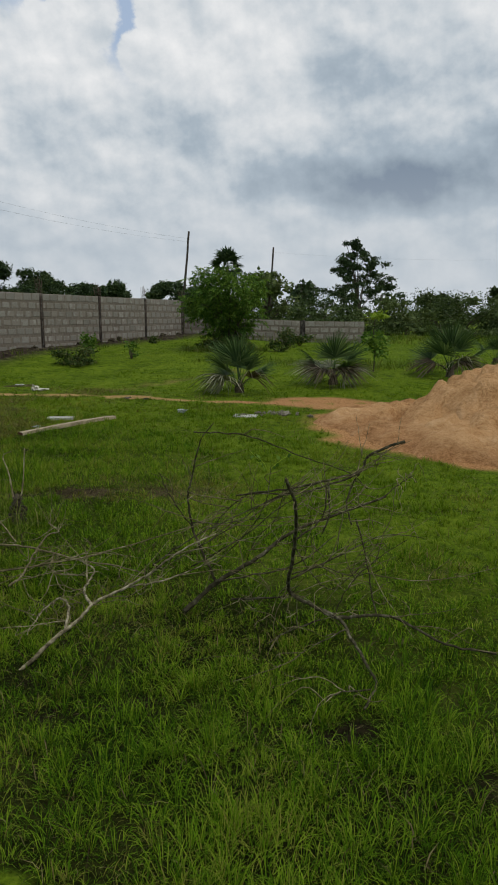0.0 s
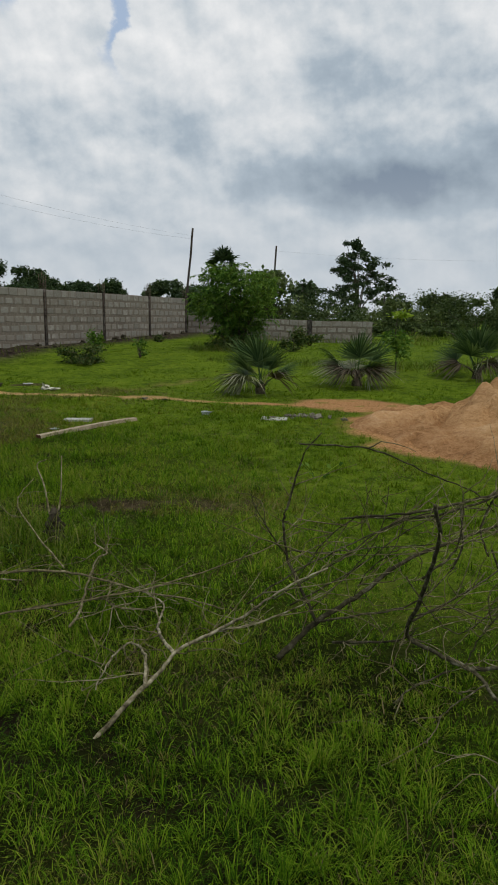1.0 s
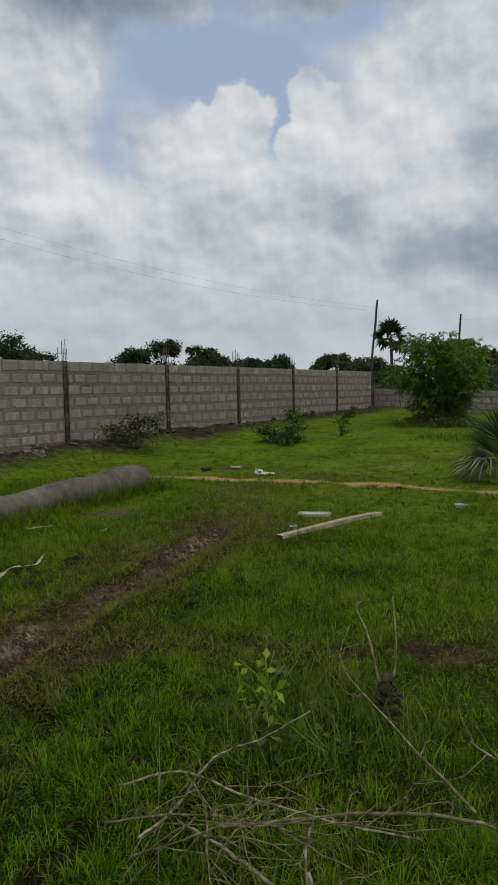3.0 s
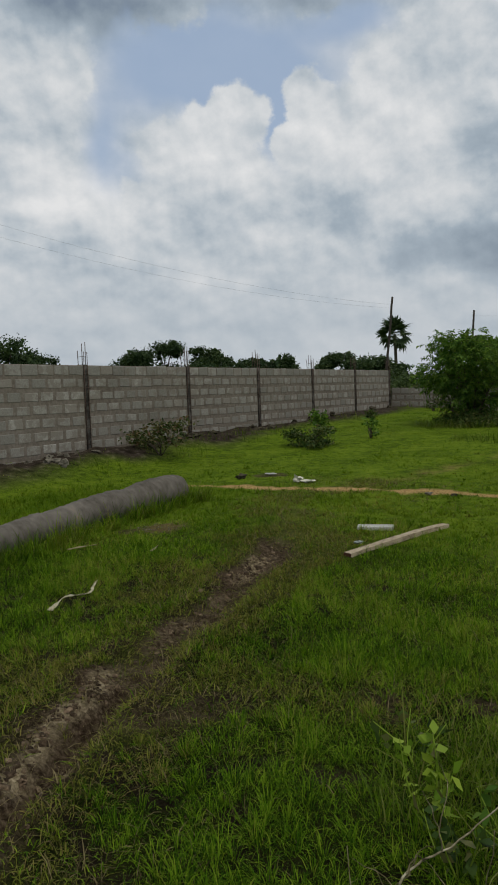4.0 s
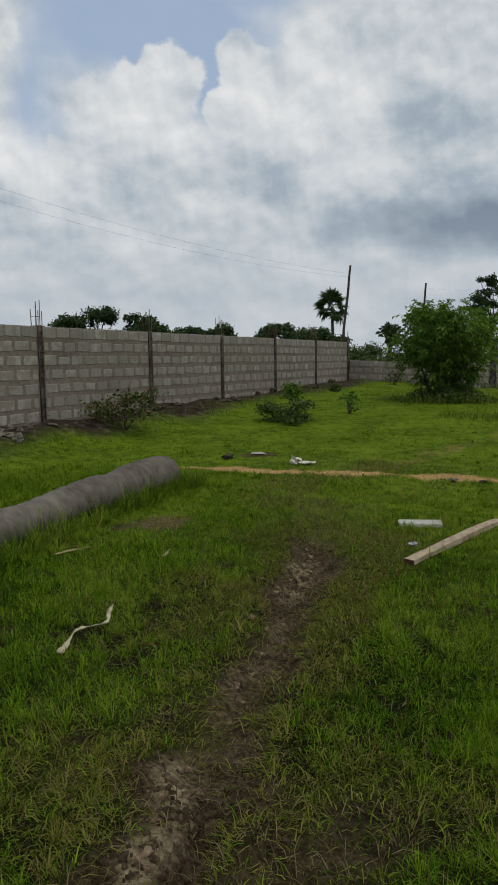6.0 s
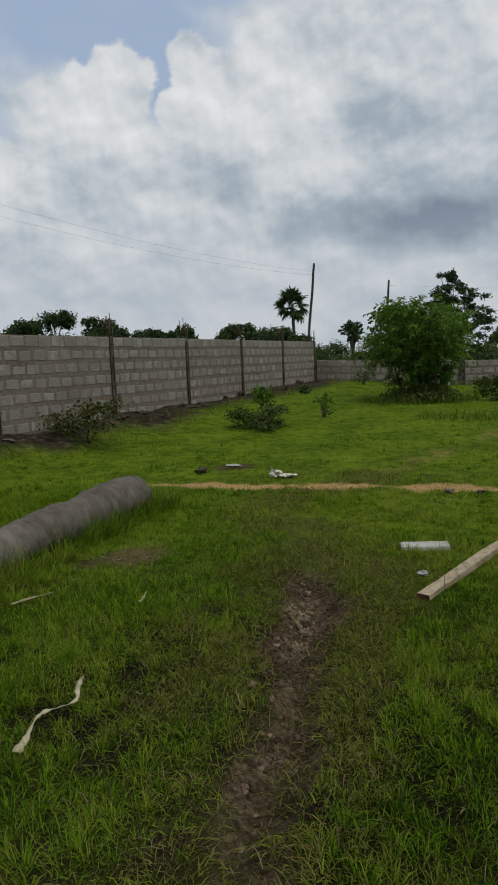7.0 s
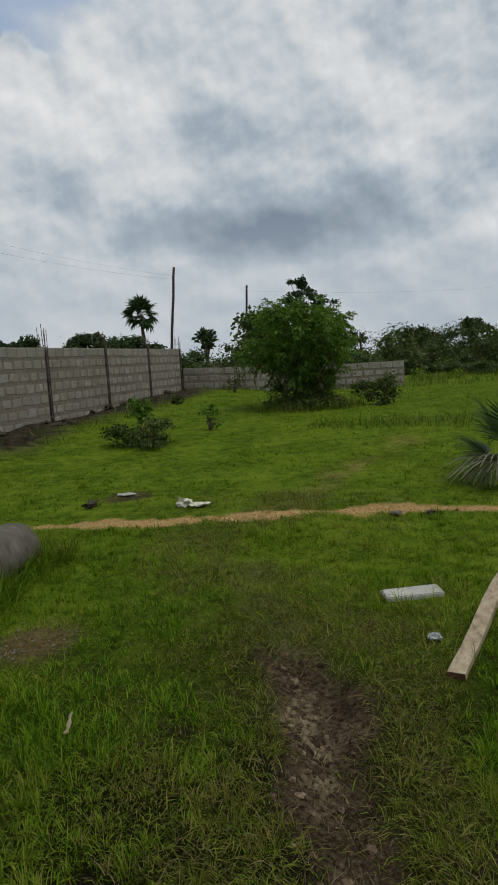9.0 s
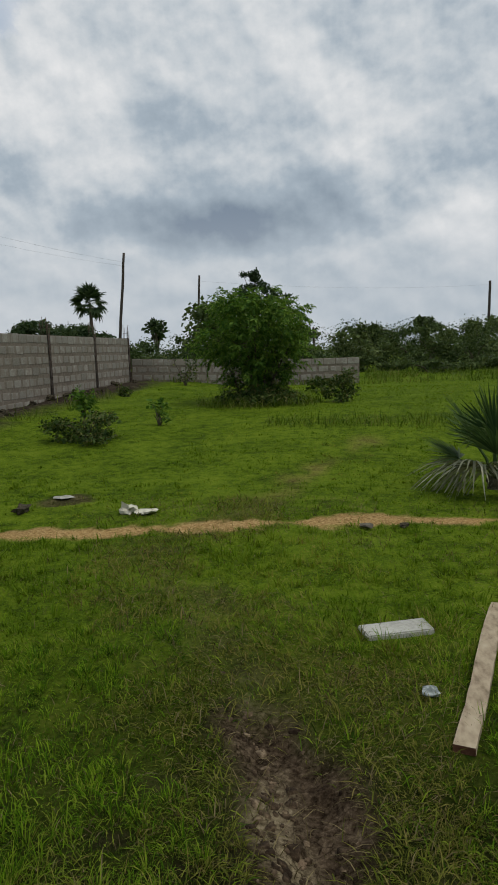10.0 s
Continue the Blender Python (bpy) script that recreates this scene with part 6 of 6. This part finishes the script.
for k in range(40):
    crumple("rubble_piece", -7.0 + rng.normal(0, 0.13), 8.47 + rng.normal(0, 0.12), rng.uniform(0.004, 0.012), rng.uniform(0.003, 0.007), M_RUBBLE, "small grey stones on bare earth", "rubble", 0.005, 90 + k)["group"] = "stones near the trunk"
for k in range(22):
    y = rng.uniform(13.5, 27)
    crumple("clod", -11.75 + rng.normal(0, 0.18), y, rng.uniform(0.05, 0.16), rng.uniform(0.03, 0.09), M_CUT, "dark clod of dug earth along the wall's foot", "clod", 0.02, 120 + k)["group"] = "clods along the wall"


for k in range(24):
    y = rng.uniform(4.4, 8.2)
    x = float(np.interp(y, [p[1] for p in RUT], [p[0] for p in RUT])) - 0.08 + rng.normal(0, 0.07)
    crumple("mud_clod", x, y, rng.uniform(0.010, 0.028), rng.uniform(0.006, 0.012), M_CRUST, "crumbly dried mud clod in the rut", "clod", 0.002, 200 + k)["group"] = "dried clods along the rut"


# ---- poles and wires ----
def pole(x, y, top, r, lean, label):
    z = ground_z(x, y)
    ob = thing("utility_pole", label, "pole", (x, y, z - 0.3), "poles beyond the wall")
    h = top - z + 0.3
    me = limb_mesh("shaft", [(0, 0, 0), (lean * 0.45, 0, h * 0.5), (lean, 0, h)], r, r * 0.7, M_POLE, 8, 6, 0.006, 0.06)
    part("shaft", me, ob)


pole(-13.24, 29.93, 5.06, 0.062, 0.46, "tall thin dark wooden pole, leaning a little")
pole(-12.35, 38.96, 5.15, 0.068, 0.26, "thin dark wooden pole behind the low wall")
pole(2.85, 49.9, 5.16, 0.10, 0.12, "dark wooden pole above the scrub")
pole(-7.1, 44.0, 2.7, 0.07, 0.0, "short dark post in the scrub")


def wire(a, b, sag, label):
    pts = [np.array(a) * (1 - s) + np.array(b) * s - np.array([0, 0, 4 * sag * s * (1 - s)]) for s in np.linspace(0, 1, 24)]
    v, q, t = tube(pts, 0.0026, 4)
    tagged(new("power_line", mesh_of("power_line", v, [q, t], M_WIRE, True)), label, "cable", "cables over the wall")


wire((-12.8, 29.93, 4.75), (-22.0, 8.0, 8.4), 0.8, "thin sagging grey cable from a pole")
wire((-12.8, 29.93, 4.62), (-22.3, 8.0, 8.1), 0.85, "thin sagging grey cable from a pole")
wire((-12.2, 38.96, 4.9), (2.9, 49.9, 4.95), 0.25, "thin grey cable between two poles")


# ---- woods and scrub beyond ----
def broad_tree(x, y, top, wide, n, label, leaf=0.5, stalk=0.35, sparse=0.4, mat_=None, fill=0.0):
    z = ground_z(x, y)
    h = top - z
    lumps = random_lumps(26, wide * 0.42, wide * 0.42, h * stalk, h * 0.92, wide * 0.165, 0.75)
    tree("tree", x, y, label, "tree", lumps, n, leaf, mat_ or M_LEAF_DARK, 0.012 * h + 0.05, 9, sparse, 1.5, "trees beyond the wall", 0.06, fill)


DISTANT = "dark green broad-crowned tree in the distance"
for x, y, top, wide in ((-66, 53, 8.2, 11), (-70, 60, 6.8, 10), (-62, 69, 7.0, 8), (-59.5, 72, 8.1, 8.5), (-55, 74, 7.4, 7), (-56.5, 80.5, 6.4, 6), (-52, 80, 5.6, 6), (-49, 83, 5.4, 5),
                        (-46.5, 71, 5.0, 6), (-42.5, 72, 5.4, 6), (-37, 75.5, 5.7, 7), (-34, 78, 5.0, 7), (-78, 46, 8.0, 12), (-90, 40, 9.0, 14), (-45, 60, 4.2, 6), (-30, 70, 4.4, 8)):
    broad_tree(x, y, top, wide, 5200, DISTANT, 0.27, 0.10, 0.55, fill=0.72)
broad_tree(-38.6, 62.5, 5.05, 2.6, 420, "slender tree with open tufted crown in the distance", 0.4, 0.45, 0.2)
broad_tree(-21.1, 63.5, 4.6, 2.4, 420, "slender tree with open tufted crown in the distance", 0.4, 0.6, 0.2)
broad_tree(-13.4, 49.0, 3.95, 3.0, 500, "flat-topped open tree behind the scrub", 0.35, 0.5, 0.2)
broad_tree(-10.3, 33.0, 3.7, 3.2, 1500, "light green tree behind the bushy tree", 0.2, 0.3, 0.3, M_LEAF_SCRUB)

# the tall tiered tree
tiers = []
for k in range(9):
    h = 1.6 + 0.57 * k
    reach = (3.8, 4.2, 3.9, 3.3, 2.7, 2.3, 1.9, 1.3, 0.7)[k]
    for _ in range(15 if k < 7 else 8):
        a_, r = rng.uniform(0, 2 * math.pi), rng.uniform(0.25, 1.0) * reach
        tiers.append((math.cos(a_) * r + 0.25 * (4 - k) * 0.4, math.sin(a_) * r, h + rng.uniform(-0.38, 0.38), rng.uniform(0.35, 0.6), rng.uniform(0.35, 0.6), rng.uniform(0.18, 0.36)))
tree("tree", -12.0, 59.8, "tall dark tree with layered open branches above the scrub", "tree", tiers, 15000, 0.19, M_LEAF_DARK, 0.07, 16, 0.1, 1.8, "trees beyond the wall")


def scrub(x, y, w, d, h, n):
    lumps = [(rng.uniform(-w, w) / 2, rng.uniform(-d, d) / 2, h * rng.uniform(0.10, 0.82), w * 0.24, d * 0.3, h * 0.24) for _ in range(13)]
    tree("bush", x, y, "dense dark green scrub bush behind the low wall", "bush", lumps, int(2.5 * n), 0.105, M_LEAF_SCRUB, 0.04, 6, 0.5, 1.7, "scrub beyond the wall", 0.2, 0.5)


for k in range(15):
    x = -15.5 + 2.6 * k
    scrub(x + rng.uniform(-0.6, 0.6), 38.5 + rng.uniform(-1.5, 2.5) + (0.0 if x > -6 else 0.5), 3.6, 2.6, rng.uniform(1.7, 2.4), 1100)
for k in range(14):
    x = -18 + 3.4 * k
    scrub(x + rng.uniform(-0.8, 0.8), 47 + rng.uniform(-2, 2), 4.6, 3.0, rng.uniform(2.0, 2.9), 1000)
for k in range(16):
    scrub(-7.5 + 1.7 * k + rng.uniform(-0.5, 0.5), 35.5 + rng.uniform(-0.8, 0.8), 2.8, 1.6, rng.uniform(0.7, 1.3), 600)
for k in range(4):
    scrub(-13.5 + 2.2 * k, 31.8 + rng.uniform(-0.5, 0.8), 2.6, 1.8, rng.uniform(1.0, 1.6), 900)
for x, y, top in ((-0.3, 50.4, 3.4), (2.6, 49, 3.0), (6.0, 47, 3.6), (10, 46, 3.3), (-4.2, 46, 2.9), (14, 44, 3.4), (19, 43, 3.5)):
    broad_tree(x, y, top, 3.6, 3000, "rounded scrub tree on the edge of the plot", 0.14, 0.10, 0.45, M_LEAF_SCRUB, 0.5)


def fan_palm_tree(x, y, top):
    z = ground_z(x, y)
    h = top - z
    ob = thing("palm_tree", "tall palm tree with a round crown of dark fans", "palm", (x, y, z - 0.1))
    part("trunk", limb_mesh("trunk", [(0, 0, 0), (0.1, 0, h * 0.4), (0, 0, h - 2.2)], 0.26, 0.2, M_TRUNK, 8, 5, 0.01), ob)
    data = [frond_mesh("frond", M_LEAF_DARK, 0.75, 0.85, 0.30, 40 + k, 15, 120, 4.2) for k in range(2)]
    for k in range(22):
        yaw, up = 360 * k * 0.382, 85 - 140 * (k / 21) ** 1.1
        m = Matrix.Translation((0, 0, h - 2.2)) @ Matrix.Rotation(yaw * DEG, 4, "Z") @ Matrix.Rotation(-up * DEG, 4, "Y") @ Matrix.Rotation(rng.uniform(-0.7, 0.7), 4, "X") @ Matrix.Scale(rng.uniform(1.6, 2.0), 4)
        part("frond", data[k % 2], ob, m=m)


fan_palm_tree(-39.0, 96.5, 10.9)
